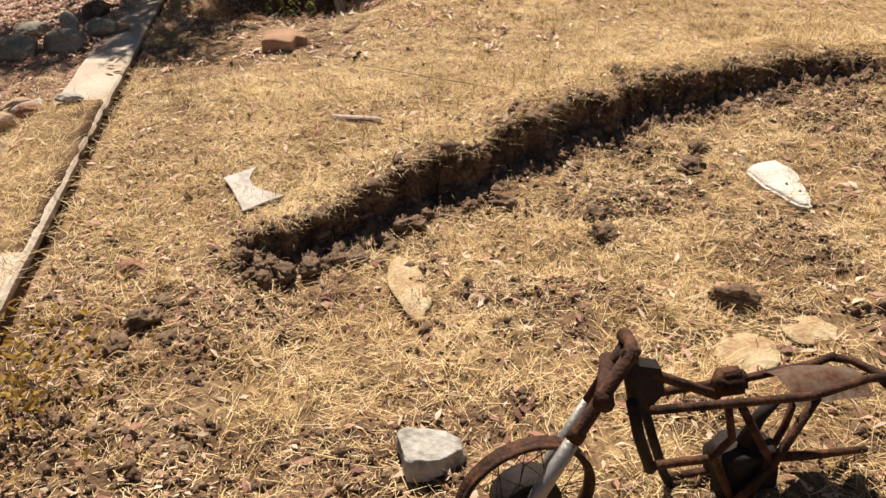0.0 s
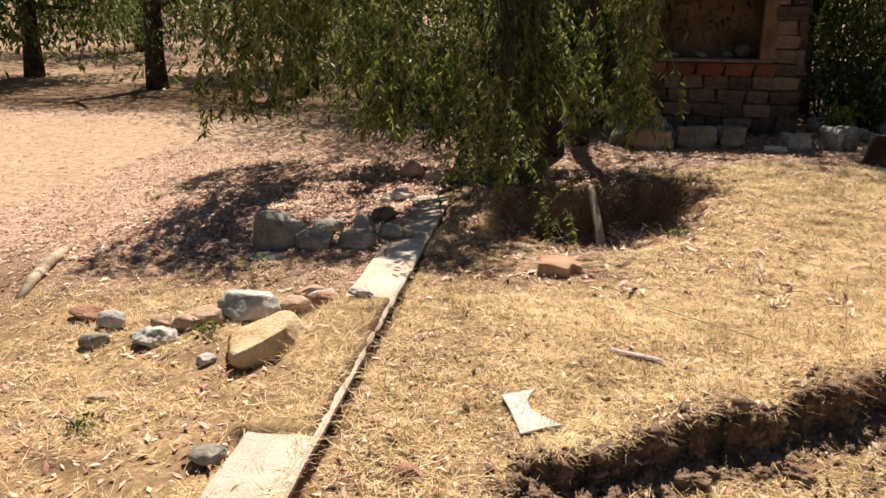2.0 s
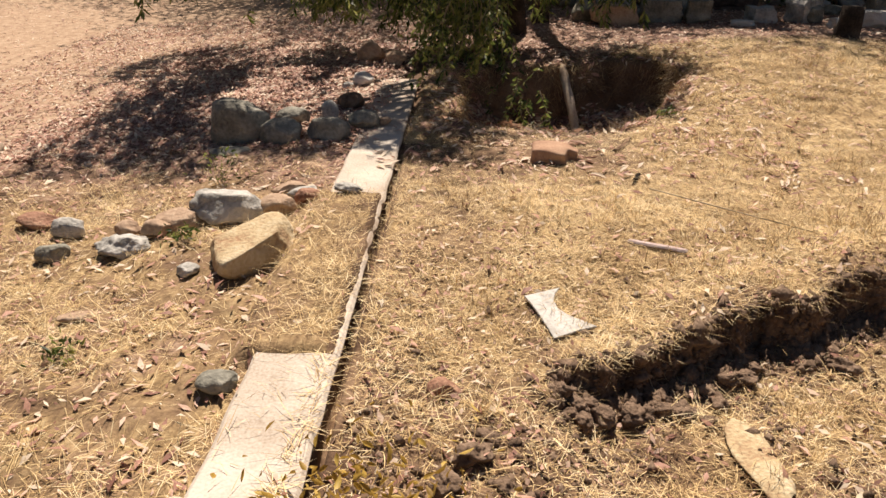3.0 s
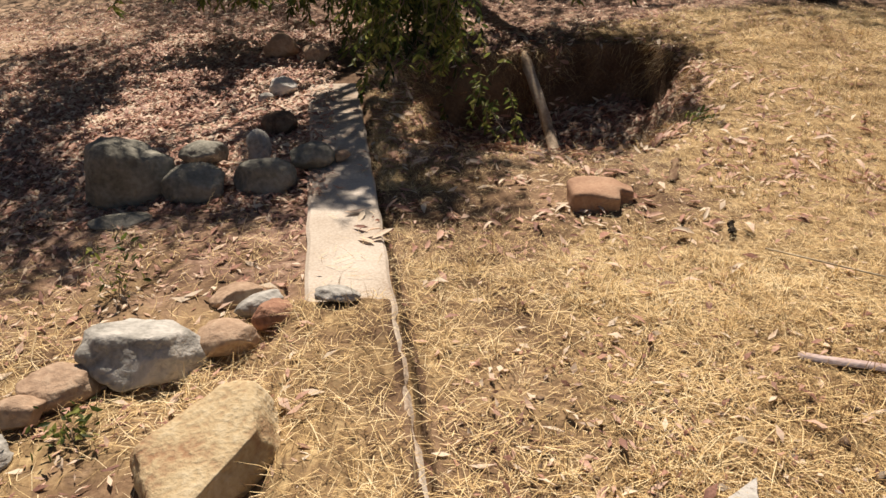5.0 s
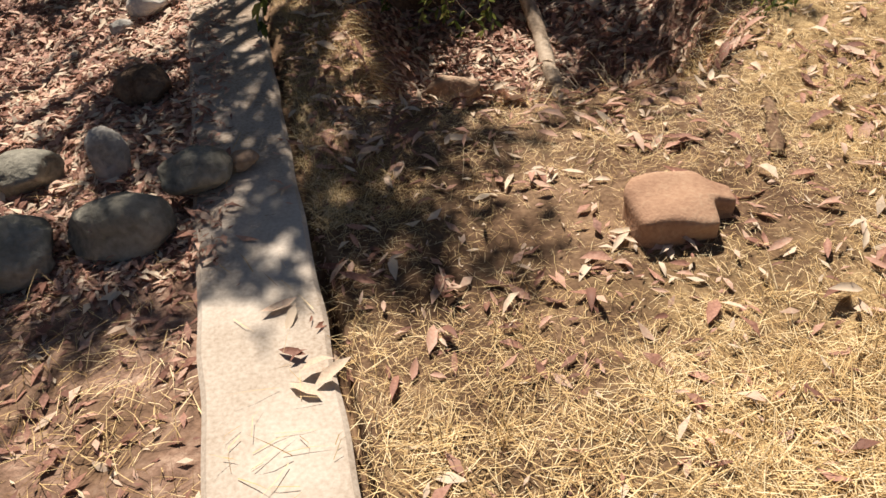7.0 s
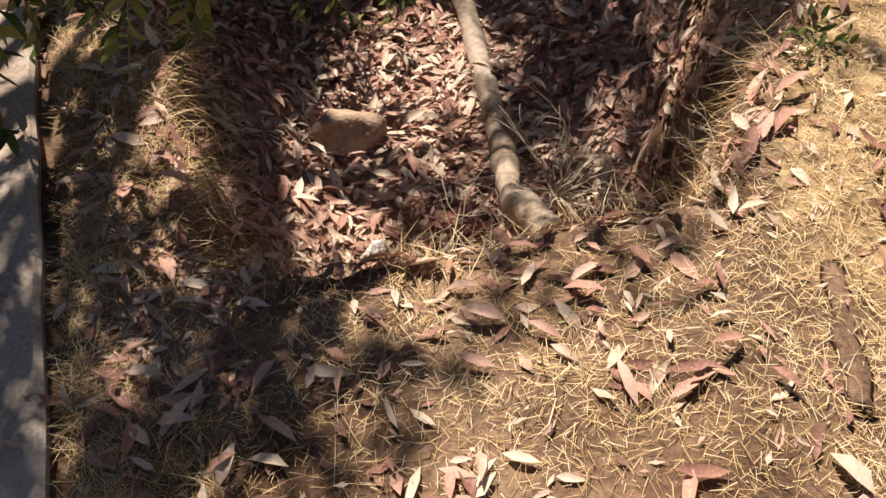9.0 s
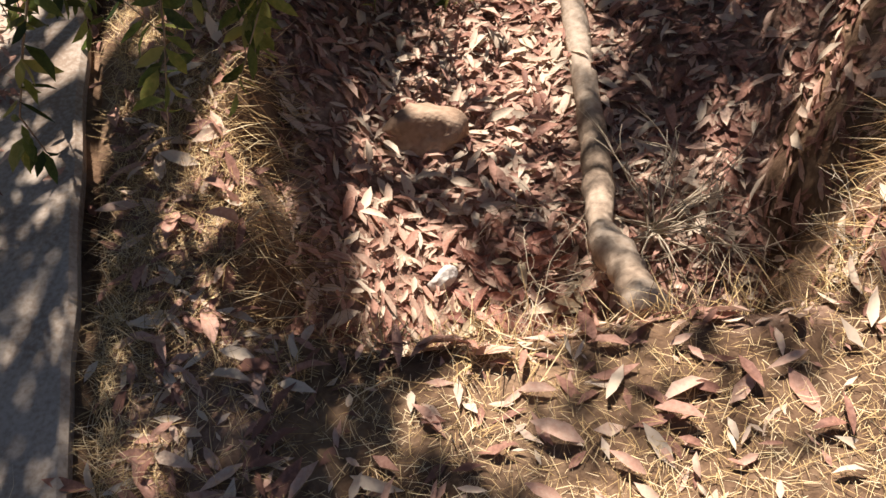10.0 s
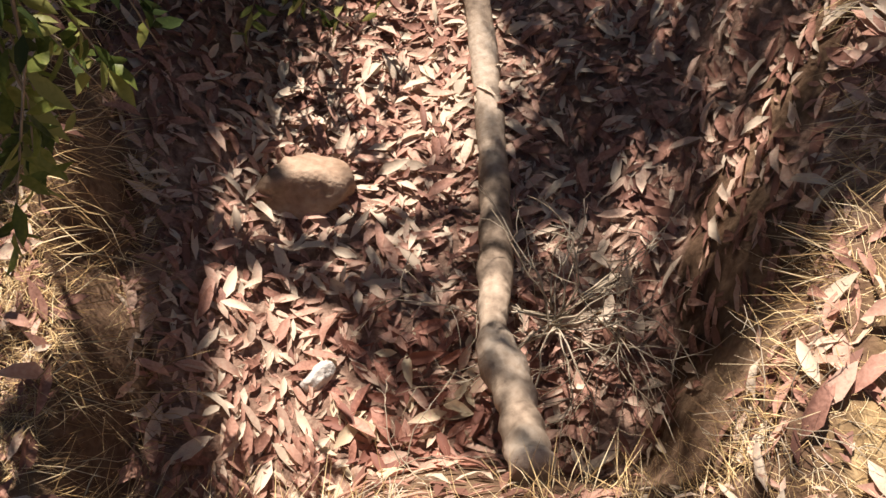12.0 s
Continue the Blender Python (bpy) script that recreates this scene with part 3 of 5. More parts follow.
for k in range(22):
    x = rr0.uniform(-0.62, 0.25)
    s = rr0.uniform(0.04, 0.1)
    rock("soil_clod", x, float(cut_edge(np.array(x))) - rr0.uniform(0.02, 0.24), s, s * 0.8, s * 0.5, rr0.uniform(0, 180), M_CLOD, "small crumbly clod of dark soil at the end of the cut", 700 + k, 3, lumps=0.35, group="clods of dug soil", cat="soil clod")


def notched_block():
    """Sandstone block with a squared ear on one corner."""
    bm = bmesh.new()
    base = [(-0.145, -0.11), (0.10, -0.12), (0.115, -0.02), (0.185, -0.015), (0.185, 0.055), (0.125, 0.075), (0.085, 0.13), (-0.115, 0.135), (-0.15, 0.05)]
    f = bm.faces.new([bm.verts.new((x * 0.92, y * 0.95, -0.03)) for x, y in base])
    ext = bmesh.ops.extrude_face_region(bm, geom=[f])
    for v in ext["geom"]:
        if isinstance(v, bmesh.types.BMVert):
            v.co.z = 0.100 + 0.008 * math.sin(v.co.x * 30)
    bmesh.ops.recalc_face_normals(bm, faces=bm.faces)
    bmesh.ops.triangulate(bm, faces=bm.faces)
    bmesh.ops.subdivide_edges(bm, edges=list(bm.edges), cuts=7, use_grid_fill=True)
    for _ in range(3):
        bmesh.ops.smooth_vert(bm, verts=list(bm.verts), factor=0.5, use_axis_x=True, use_axis_y=True, use_axis_z=True)
    for v in bm.verts:
        p = v.co.copy()
        v.co = p + Vector((noise.noise(p * 9), noise.noise(p * 9 + Vector((5, 0, 0))), noise.noise(p * 9 + Vector((0, 7, 0))))) * 0.012
        front = max(0.0, min(1.0, (-0.02 - p.y) / 0.09))
        v.co.y += 0.012 * front * max(0.0, min(1.0, (0.07 + 0.02 * math.sin(p.x * 25) - p.z) / 0.1))
        v.co.z -= 0.006 * front * (p.z > 0.05)
    ob = part("sandstone_block", bm, M_BROWNSTONE, smooth=True)
    ob.matrix_world = pose(-0.515, 5.645, 0.125, 1, 2, -6)
    return tagged(ob, "brown sandstone block with a notched corner on dry grass", "stone block")


notched_block()


def crescent():
    bm = bmesh.new()
    out = [(-0.145, 0.08), (-0.06, 0.135), (0.034, 0.20), (0.005, 0.13), (-0.005, 0.06), (0.015, -0.02), (0.06, -0.075), (0.12, -0.115), (0.185, -0.16), (0.10, -0.21), (-0.016, -0.30), (-0.045, -0.20), (-0.075, -0.10), (-0.11, 0.0)]
    f = bm.faces.new([bm.verts.new((x * 0.92, y * 0.85, 0)) for x, y in out])
    ext = bmesh.ops.extrude_face_region(bm, geom=[f])
    for v in ext["geom"]:
        if isinstance(v, bmesh.types.BMVert):
            v.co.z = 0.01
    bmesh.ops.recalc_face_normals(bm, faces=bm.faces)
    bmesh.ops.bevel(bm, geom=list(bm.edges), offset=0.002, segments=2, affect="EDGES")
    ob = part("broken_plate", bm, M_PLATE, smooth=False)
    ob.matrix_world = pose(-0.60, 3.66, float(land(-0.6, 3.66)) + 0.012, 4, 3, 0)
    return tagged(ob, "white crescent-shaped broken slab lying on dry grass", "broken slab")


crescent()

# ---- fallen log across the pit ----
bm = bmesh.new()
lp = [(-0.37, 6.60, -0.07), (-0.365, 6.68, -0.13), (-0.355, 6.80, -0.20), (-0.362, 6.95, -0.275), (-0.31, 7.15, -0.36), (-0.25, 7.40, -0.43), (-0.17, 7.82, -0.49), (-0.12, 8.25, -0.40), (-0.17, 8.55, -0.15), (-0.25, 8.86, 0.15)]
fine, rad = [], []
for k in range(60):
    u = k / 59 * (len(lp) - 1)
    i = min(int(u), len(lp) - 2)
    w = u - i
    p0, p1, p2, p3 = (Vector(lp[min(max(j, 0), len(lp) - 1)]) for j in (i - 1, i, i + 1, i + 2))
    fine.append(0.5 * ((2 * p1) + (p2 - p0) * w + (2 * p0 - 5 * p1 + 4 * p2 - p3) * w * w + (3 * p1 - p0 - 3 * p2 + p3) * w ** 3))
    rad.append((0.044 + 0.010 * math.sin(k * 0.5) * math.exp(-((k - 20) / 8) ** 2) + 0.003 * math.sin(k * 1.7)) * (1.04 if k < 20 else 1.0))
rad[-1] = 0.012
tube(bm, fine, rad, 14)
for v in bm.verts:
    v.co += Vector((noise.noise(v.co * 25), noise.noise(v.co * 25 + Vector((9, 0, 0))), noise.noise(v.co * 25 + Vector((0, 9, 0))))) * 0.005
log_ob = tagged(part("fallen_log", bm, M_GREYWOOD), "grey weathered barkless log lying across the leafy pit", "log")

bm = bmesh.new()
bmesh.ops.create_cube(bm, size=1)
for v in bm.verts:
    v.co = Vector((v.co.x * 0.30, v.co.y * 0.042, v.co.z * 0.014))
bmesh.ops.bevel(bm, geom=list(bm.edges), offset=0.006, segments=2, affect="EDGES")
bmesh.ops.subdivide_edges(bm, edges=[e for e in bm.edges if e.calc_length() > 0.2], cuts=8)
for v in bm.verts:
    v.co.y += 0.012 * math.sin(v.co.x * 14)
plank = part("plank", bm, M_PLANK)
plank.matrix_world = pose(-0.06, 4.28, float(land(-0.06, 4.28)) + 0.012, 0, 0, -29)
tagged(plank, "short mauve-grey weathered piece of plank on dry grass", "plank")

bm = bmesh.new()
tube(bm, [(-4.6, 6.2, -0.03), (-4.45, 5.7, 0.0), (-4.3, 5.3, 0.0), (-4.15, 4.9, -0.02)], [0.03, 0.045, 0.04, 0.03], 9)
for v in bm.verts:
    v.co += Vector((noise.noise(v.co * 12), noise.noise(v.co * 12 + Vector((9, 0, 0))), 0)) * 0.02
tagged(part("fallen_branch", bm, M_GREYWOOD), "short grey fallen branch on bare leafy ground", "branch")

# ---- ruined fireplace ----
FP = pose(1.42, 12.9, 0.16, 0, 0, -7)


def fireplace():
    root = new("stone_fireplace")
    root.matrix_world = FP
    tagged(root, "ruined outdoor fireplace of sooty reddish stone blocks in deep shade", "fireplace")

    def box(name, x0, x1, y0, y1, z0, z1, mat, label=""):
        bm = bmesh.new()
        bmesh.ops.create_cube(bm, size=1)
        for v in bm.verts:
            v.co = Vector(((x0 + x1) / 2 + v.co.x * (x1 - x0), (y0 + y1) / 2 + v.co.y * (y1 - y0), (z0 + z1) / 2 + v.co.z * (z1 - z0)))
        bmesh.ops.bevel(bm, geom=list(bm.edges), offset=0.012, segments=1, affect="EDGES")
        return part(name, bm, mat, root, label, False)

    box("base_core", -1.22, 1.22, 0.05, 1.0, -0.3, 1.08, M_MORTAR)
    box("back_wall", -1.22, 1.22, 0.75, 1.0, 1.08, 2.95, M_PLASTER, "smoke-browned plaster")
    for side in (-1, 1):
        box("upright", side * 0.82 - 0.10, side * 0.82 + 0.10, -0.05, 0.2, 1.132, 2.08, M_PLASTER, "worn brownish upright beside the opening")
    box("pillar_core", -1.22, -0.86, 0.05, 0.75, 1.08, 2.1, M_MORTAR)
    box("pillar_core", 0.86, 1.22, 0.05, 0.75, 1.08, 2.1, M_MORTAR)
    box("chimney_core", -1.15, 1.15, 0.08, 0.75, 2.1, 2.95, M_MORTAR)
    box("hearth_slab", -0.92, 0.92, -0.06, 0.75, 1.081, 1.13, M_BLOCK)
    stones = []
    for s in range(6):
        bm = bmesh.new()
        bmesh.ops.create_cube(bm, size=1)
        bmesh.ops.bevel(bm, geom=list(bm.edges), offset=0.05, segments=2, affect="EDGES")
        for v in bm.verts:
            v.co += Vector((noise.noise(v.co * 3 + Vector((s * 9, 0, 0))), noise.noise(v.co * 3 + Vector((0, s * 9, 0))), noise.noise(v.co * 3 + Vector((0, 0, s * 9))))) * 0.17
        me = bpy.data.meshes.new("block")
        bm.to_mesh(me)
        bm.free()
        me.materials.append(M_BLOCK)
        stones.append(me)
    red = stones[0].copy()
    red.materials.clear()
    red.materials.append(M_REDBRICK)
    r = random.Random(4)

    def course(x0, x1, z, h, y, along_y=False, mesh=None, w=0.34):
        x0, x1 = x0 + r.uniform(-0.05, 0.03), x1 + r.uniform(-0.03, 0.05)
        x = x0
        while x < x1 - 0.05:
            lw = min(w * r.uniform(0.75, 1.25), x1 - x)
            if x1 - x - lw < 0.12:
                lw = x1 - x
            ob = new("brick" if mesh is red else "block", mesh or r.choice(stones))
            ob.parent = root
            px, py = (y, x + lw / 2) if along_y else (x + lw / 2, y)
            dims = (0.16, lw - 0.02, h - 0.018) if along_y else (lw - 0.02, 0.16, h - 0.018)
            ob.matrix_local = Matrix.Translation((px, py + (0 if along_y else r.uniform(-0.03, 0.03)), z + h / 2)) @ Matrix.Diagonal((*dims, 1))
            x += lw

    z = -0.1
    while z < 0.82:
        course(-1.28, 1.28, z, 0.2, 0.03)
        z += 0.2
    course(-1.28, -0.95, 0.9, 0.18, 0.03)
    course(-0.95, 0.95, 0.9, 0.175, 0.01, False, red, 0.42)
    course(0.95, 1.28, 0.9, 0.18, 0.03)
    z = 1.08
    while z < 2.05:
        course(-1.28, -0.84, z, 0.2, 0.03)
        course(0.84, 1.28, z, 0.2, 0.03)
        course(0.1, 0.74, z, 0.2, -0.86, True)
        course(0.1, 0.74, z, 0.2, 0.86, True)
        z += 0.2
    z = 2.08
    while z < 2.9:
        course(-1.2, 1.2, z, 0.24, 0.03, w=0.5)
        z += 0.24
    for x in (-1.26, 1.26):
        z = -0.1
        while z < 2.0:
            course(0.1, 1.0, z, 0.2, x, True)
            z += 0.2


fireplace()
for k, (x, w, h) in enumerate([(-0.55, 0.3, 0.1), (-0.1, 0.2, 0.08), (0.3, 0.22, 0.1), (0.5, 0.3, 0.2), (-0.3, 0.16, 0.07)]):
    q = FP @ Vector((x, 0.25 + 0.07 * k, 1.13))
    rock("rubble_stone", q.x, q.y, w, w * 0.7, h, 35 * k, M_GREYROCK, "sooty broken stone lying on the hearth", 950 + k, 7, sink=0.0, group="rubble on the hearth", z=q.z)
rr = random.Random(12)
for k in range(46):
    a = rr.random()
    x, y = (rr.uniform(0.2, 1.9), rr.uniform(11.6, 12.5)) if a < 0.35 else (rr.uniform(2.6, 5.2), rr.uniform(11.0, 13.6)) if a < 0.85 else (rr.uniform(-0.4, 0.6), rr.uniform(11.8, 13.2))
    s = rr.uniform(0.16, 0.5)
    rock("rubble_stone", x, y, s, s * rr.uniform(0.5, 0.9), s * rr.uniform(0.4, 0.7), rr.uniform(0, 180), rr.choice([M_GREYROCK, M_GREYROCK, M_PALEROCK, M_TANROCK]), "rough fallen stone among leaves by the ruined fireplace", 100 + k, 8, group="rubble round the fireplace")
for k, (x, y, w, d, h, turn, mat) in enumerate([(0.55, 11.3, 0.62, 0.3, 0.24, -4, M_TANROCK), (1.15, 11.45, 0.55, 0.3, 0.27, 3, M_GREYROCK), (1.62, 11.4, 0.32, 0.32, 0.30, -8, M_GREYROCK), (2.45, 11.6, 0.4, 0.3, 0.2, 20, M_PALEROCK), (3.0, 11.7, 0.42, 0.34, 0.3, 40, M_PALEROCK), (3.35, 11.2, 0.44, 0.2, 0.14, 25, M_WHITE), (3.75, 11.3, 0.3, 0.26, 0.2, -30, M_WHITE), (4.1, 11.8, 0.5, 0.4, 0.34, 10, M_GREYROCK), (2.1, 11.1, 0.3, 0.16, 0.07, -12, M_WHITE)]):
    rock("hewn_stone", x, y, w, d, h, turn, mat, "squared fallen block in front of the ruined fireplace", 900 + k, 4, lumps=0.18, group="rubble round the fireplace", cuts=((0, 0, 1, 0.52), (1, 0.05, 0, 0.62), (-1, 0.08, 0, 0.62), (0, 1, 0, 0.55), (0.04, -1, 0, 0.55)))
bm = bmesh.new()
tube(bm, [(0, 0, -0.1), (0, 0, 0.05), (0.01, 0, 0.2), (0.02, 0.01, 0.36)], [0.17, 0.145, 0.13, 0.125], 14)
for v in bm.verts:
    v.co += v.co.normalized() * 0.02 * noise.noise(v.co * 9)
st = part("tree_stump", bm, M_BARK)
st.matrix_world = pose(3.02, 10.2, float(land(3.02, 10.2)))
tagged(st, "short dark sawn tree stump among leaves", "stump")


# ---- trees ----
def limb_points(p, d, length, n, r, wander=0.25, lift=0.0):
    pts, d = [Vector(p)], Vector(d).normalized()
    for _ in range(n):
        d = (d + Vector((r.gauss(0, wander), r.gauss(0, wander), r.gauss(0, wander) + lift))).normalized()
        pts.append(pts[-1] + d * length / n)
    return pts


def strands(tips, mat, name, parent, label, drop=(0.5, 1.5), per=34, size=(0.05, 0.095), seed=1, stems=True, simple=False, wide=0.22, splay=0.55, drift=0.22):
    """Weeping twigs: from a point each hangs down, leaves along it."""
    r = np.random.default_rng(seed)
    base, along, up, ln = [], [], [], []
    sv, st_ = [], []
    for p, ln0 in tips:
        L = ln0
        k = max(6, int(per * L))
        u = np.sort(r.random(k))
        ph, amp = r.uniform(0, 6.28), r.uniform(0.04, 0.16)
        ax, ay = r.normal(0, drift, 2)
        x = p[0] + amp * np.sin(u * 3 + ph) - amp * np.sin(ph) + ax * u * L
        y = p[1] + amp * np.cos(u * 2.6 + ph) - amp * np.cos(ph) + ay * u * L
        z = p[2] - u * L
        base.append(np.stack([x, y, z], -1))
        d = np.stack([r.normal(0, splay, k), r.normal(0, splay, k), -np.ones(k) * r.uniform(0.5, 1.0)], -1)
        along.append(d)
        up.append(r.normal(0, 1, (k, 3)))
        ln.append(r.uniform(*size, k))
        if stems:
            m = 5
            uu = np.linspace(0, 1, m)
            sx = p[0] + amp * np.sin(uu * 3 + ph) - amp * np.sin(ph) + ax * uu * L
            sy = p[1] + amp * np.cos(uu * 2.6 + ph) - amp * np.cos(ph) + ay * uu * L
            sz = p[2] - uu * L
            w = 0.004 * (1 - 0.7 * uu)
            b0 = len(sv)
            for a, b, c, ww in zip(sx, sy, sz, w):
                sv += [(a - ww, b, c), (a + ww, b + ww, c), (a, b - ww, c)]
            for q in range(m - 1):
                for e in range(3):
                    i0, i1 = b0 + 3 * q + e, b0 + 3 * q + (e + 1) % 3
                    st_ += [(i0, i1, i1 + 3), (i0, i1 + 3, i0 + 3)]
    base, along, up, ln = np.concatenate(base), np.concatenate(along), np.concatenate(up), np.concatenate(ln)
    me = leaf_mesh(name, base, along, up, ln, ln * wide, mat, 0.3, 0.08, simple)
    ob = new(name, me)
    ob.parent = parent
    tagged(ob, label, kind="stuff")
    if stems:
        s = new("twig", mesh_of("twig", sv, st_, M_TWIG))
        s.parent = parent
        tagged(s, "thin pale hanging twigs", kind="stuff")
    return ob


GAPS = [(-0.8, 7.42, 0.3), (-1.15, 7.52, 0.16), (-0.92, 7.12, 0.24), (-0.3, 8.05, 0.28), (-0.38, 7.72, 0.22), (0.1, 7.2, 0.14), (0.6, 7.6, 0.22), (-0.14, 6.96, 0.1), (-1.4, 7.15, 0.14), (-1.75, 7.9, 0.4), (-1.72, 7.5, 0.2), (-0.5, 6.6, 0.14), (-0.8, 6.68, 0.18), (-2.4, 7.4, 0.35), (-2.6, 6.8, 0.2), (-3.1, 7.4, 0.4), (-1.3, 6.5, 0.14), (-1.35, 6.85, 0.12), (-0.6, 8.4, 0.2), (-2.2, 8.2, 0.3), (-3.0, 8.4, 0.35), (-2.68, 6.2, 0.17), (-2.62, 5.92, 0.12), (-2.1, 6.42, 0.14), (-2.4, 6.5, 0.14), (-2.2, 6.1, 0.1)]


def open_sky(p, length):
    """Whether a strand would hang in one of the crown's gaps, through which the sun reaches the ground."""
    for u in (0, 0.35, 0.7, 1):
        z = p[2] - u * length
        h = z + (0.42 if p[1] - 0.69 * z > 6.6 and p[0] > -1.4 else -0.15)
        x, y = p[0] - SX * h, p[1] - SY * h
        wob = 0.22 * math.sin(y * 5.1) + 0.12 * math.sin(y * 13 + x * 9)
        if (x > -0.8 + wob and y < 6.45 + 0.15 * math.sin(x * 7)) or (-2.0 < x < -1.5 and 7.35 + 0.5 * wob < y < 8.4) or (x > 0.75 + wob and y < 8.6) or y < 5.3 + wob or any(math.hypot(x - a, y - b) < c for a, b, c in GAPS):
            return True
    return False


def weeping_tree():
    r = random.Random(21)
    root = new("weeping_gum_tree")
    tagged(root, "weeping gum tree with drooping narrow olive-green leaves over the pit", "tree")
    bm = bmesh.new()
    tr = [(-0.70, 10.7, -0.3), (-0.72, 10.68, 0.4), (-0.85, 10.6, 1.3), (-0.95, 10.5, 2.1), (-1.02, 10.45, 3.0), (-1.08, 10.4, 4.0), (-1.1, 10.3, 5.6)]
    tube(bm, tr, [0.19, 0.15, 0.13, 0.12, 0.105, 0.09, 0.05], 12)
    part("trunk", bm, M_BARK, root)
    bm = bmesh.new()
    tube(bm, [(-0.35, 11.6, -0.2), (-0.38, 11.6, 1.0), (-0.3, 11.7, 2.5), (-0.1, 11.9, 4.5)], [0.13, 0.11, 0.10, 0.06], 10)
    part("trunk", bm, M_BARK, root)
    tips = []
    for k in range(18):
        if k in (4, 7, 12, 2, 3):
            continue
        s = tr[3 + k % 3]
        dx, dy = ((-3.2, 8.3), (-2.4, 8.4), (-1.4, 7.9), (-1.0, 8.2), (-0.2, 9.0), (-3.7, 9.6), (-2.9, 9.8), (-0.2, 10.0), (-1.9, 9.0), (-2.6, 7.9), (-3.4, 7.7), (-1.5, 8.6), (-0.6, 8.8), (-2.1, 8.3), (-3.0, 9.1), (-4.6, 8.0), (-4.2, 9.2), (-6.0, 11.9))[k]
        e = Vector((dx, dy, r.uniform(3.4, 4.6)))
        mid = (Vector(s) + e) / 2 + Vector((r.uniform(-0.3, 0.3), r.uniform(-0.3, 0.3), r.uniform(0.3, 0.8)))
        bm = bmesh.new()
        tube(bm, [s, Vector(s).lerp(mid, 0.5) + Vector((0, 0, 0.15)), mid, mid.lerp(e, 0.5) + Vector((0, 0, 0.1)), e], [0.04, 0.033, 0.026, 0.018, 0.008], 7)
        part("limb", bm, M_BARK, root)
    for k in range(330):
        x, y = r.uniform(-4.1, 0.35), r.uniform(7.9, 10.3)
        top = r.uniform(0.9, 4.8)
        if x > -1.8 and y < 9.0 and top > 1.1:
            continue
        if x > -1.8 and top > 2.7:
            top = r.uniform(1.2, 2.7)
        for j in range(r.randint(4, 9)):
            xx, yy, tt = x + r.gauss(0, 0.13), y + r.gauss(0, 0.13), top + r.gauss(0, 0.25)
            low = 0.75 if xx < -3.4 else 0.5 if xx < -2.4 else 0.42 if xx < -1.8 else 0.15 if xx < -0.9 else 0.45
            low += 0.25 * r.random() + 0.12 * math.sin(xx * 5) + 0.2 * max(0, yy - 8.8) * (xx > -1.8)
            L = min(r.uniform(0.4, 1.3), tt - low)
            if L > 0.2 and not open_sky((xx, yy, tt), L):
                tips.append(((xx, yy, tt), L))
    # upper crown: unseen clumps added high up to shade the rocks, kerb and pit
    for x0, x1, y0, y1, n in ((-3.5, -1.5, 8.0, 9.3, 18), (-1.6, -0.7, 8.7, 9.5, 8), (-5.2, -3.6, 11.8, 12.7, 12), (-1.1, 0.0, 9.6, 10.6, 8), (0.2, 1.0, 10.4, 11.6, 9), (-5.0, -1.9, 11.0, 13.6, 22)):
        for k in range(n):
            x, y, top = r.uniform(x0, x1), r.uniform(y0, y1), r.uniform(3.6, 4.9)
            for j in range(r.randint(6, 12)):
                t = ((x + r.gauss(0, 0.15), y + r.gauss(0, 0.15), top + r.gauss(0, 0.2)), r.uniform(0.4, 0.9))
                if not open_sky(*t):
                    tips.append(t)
    # added unseen bunches, sparse and high, each hung to shade a listed ground spot
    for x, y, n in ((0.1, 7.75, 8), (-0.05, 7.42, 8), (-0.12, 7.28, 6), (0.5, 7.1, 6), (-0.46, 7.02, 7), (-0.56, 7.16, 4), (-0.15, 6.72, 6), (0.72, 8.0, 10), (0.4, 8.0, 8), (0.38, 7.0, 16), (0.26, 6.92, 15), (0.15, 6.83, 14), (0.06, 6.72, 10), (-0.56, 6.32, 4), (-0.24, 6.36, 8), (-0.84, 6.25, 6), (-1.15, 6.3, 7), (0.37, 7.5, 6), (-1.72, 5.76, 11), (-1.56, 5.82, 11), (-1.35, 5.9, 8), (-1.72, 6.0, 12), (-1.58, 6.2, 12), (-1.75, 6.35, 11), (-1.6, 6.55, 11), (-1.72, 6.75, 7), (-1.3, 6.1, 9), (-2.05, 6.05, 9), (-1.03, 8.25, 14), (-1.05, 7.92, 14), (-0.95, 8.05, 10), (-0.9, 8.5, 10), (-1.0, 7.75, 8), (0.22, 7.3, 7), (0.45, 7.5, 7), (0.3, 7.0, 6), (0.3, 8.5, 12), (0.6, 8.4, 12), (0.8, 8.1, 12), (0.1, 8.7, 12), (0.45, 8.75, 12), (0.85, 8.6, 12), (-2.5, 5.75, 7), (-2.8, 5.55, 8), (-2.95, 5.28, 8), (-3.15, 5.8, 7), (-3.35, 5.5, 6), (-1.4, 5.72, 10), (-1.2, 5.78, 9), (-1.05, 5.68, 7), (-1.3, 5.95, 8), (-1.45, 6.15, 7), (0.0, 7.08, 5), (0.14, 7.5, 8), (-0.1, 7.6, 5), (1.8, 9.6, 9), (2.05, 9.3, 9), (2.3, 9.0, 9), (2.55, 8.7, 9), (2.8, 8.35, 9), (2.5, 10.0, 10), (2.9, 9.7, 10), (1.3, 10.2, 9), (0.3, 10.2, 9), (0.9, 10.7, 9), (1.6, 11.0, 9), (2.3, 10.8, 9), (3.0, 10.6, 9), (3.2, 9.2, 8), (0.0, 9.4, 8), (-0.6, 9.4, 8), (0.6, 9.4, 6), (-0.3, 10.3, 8)):
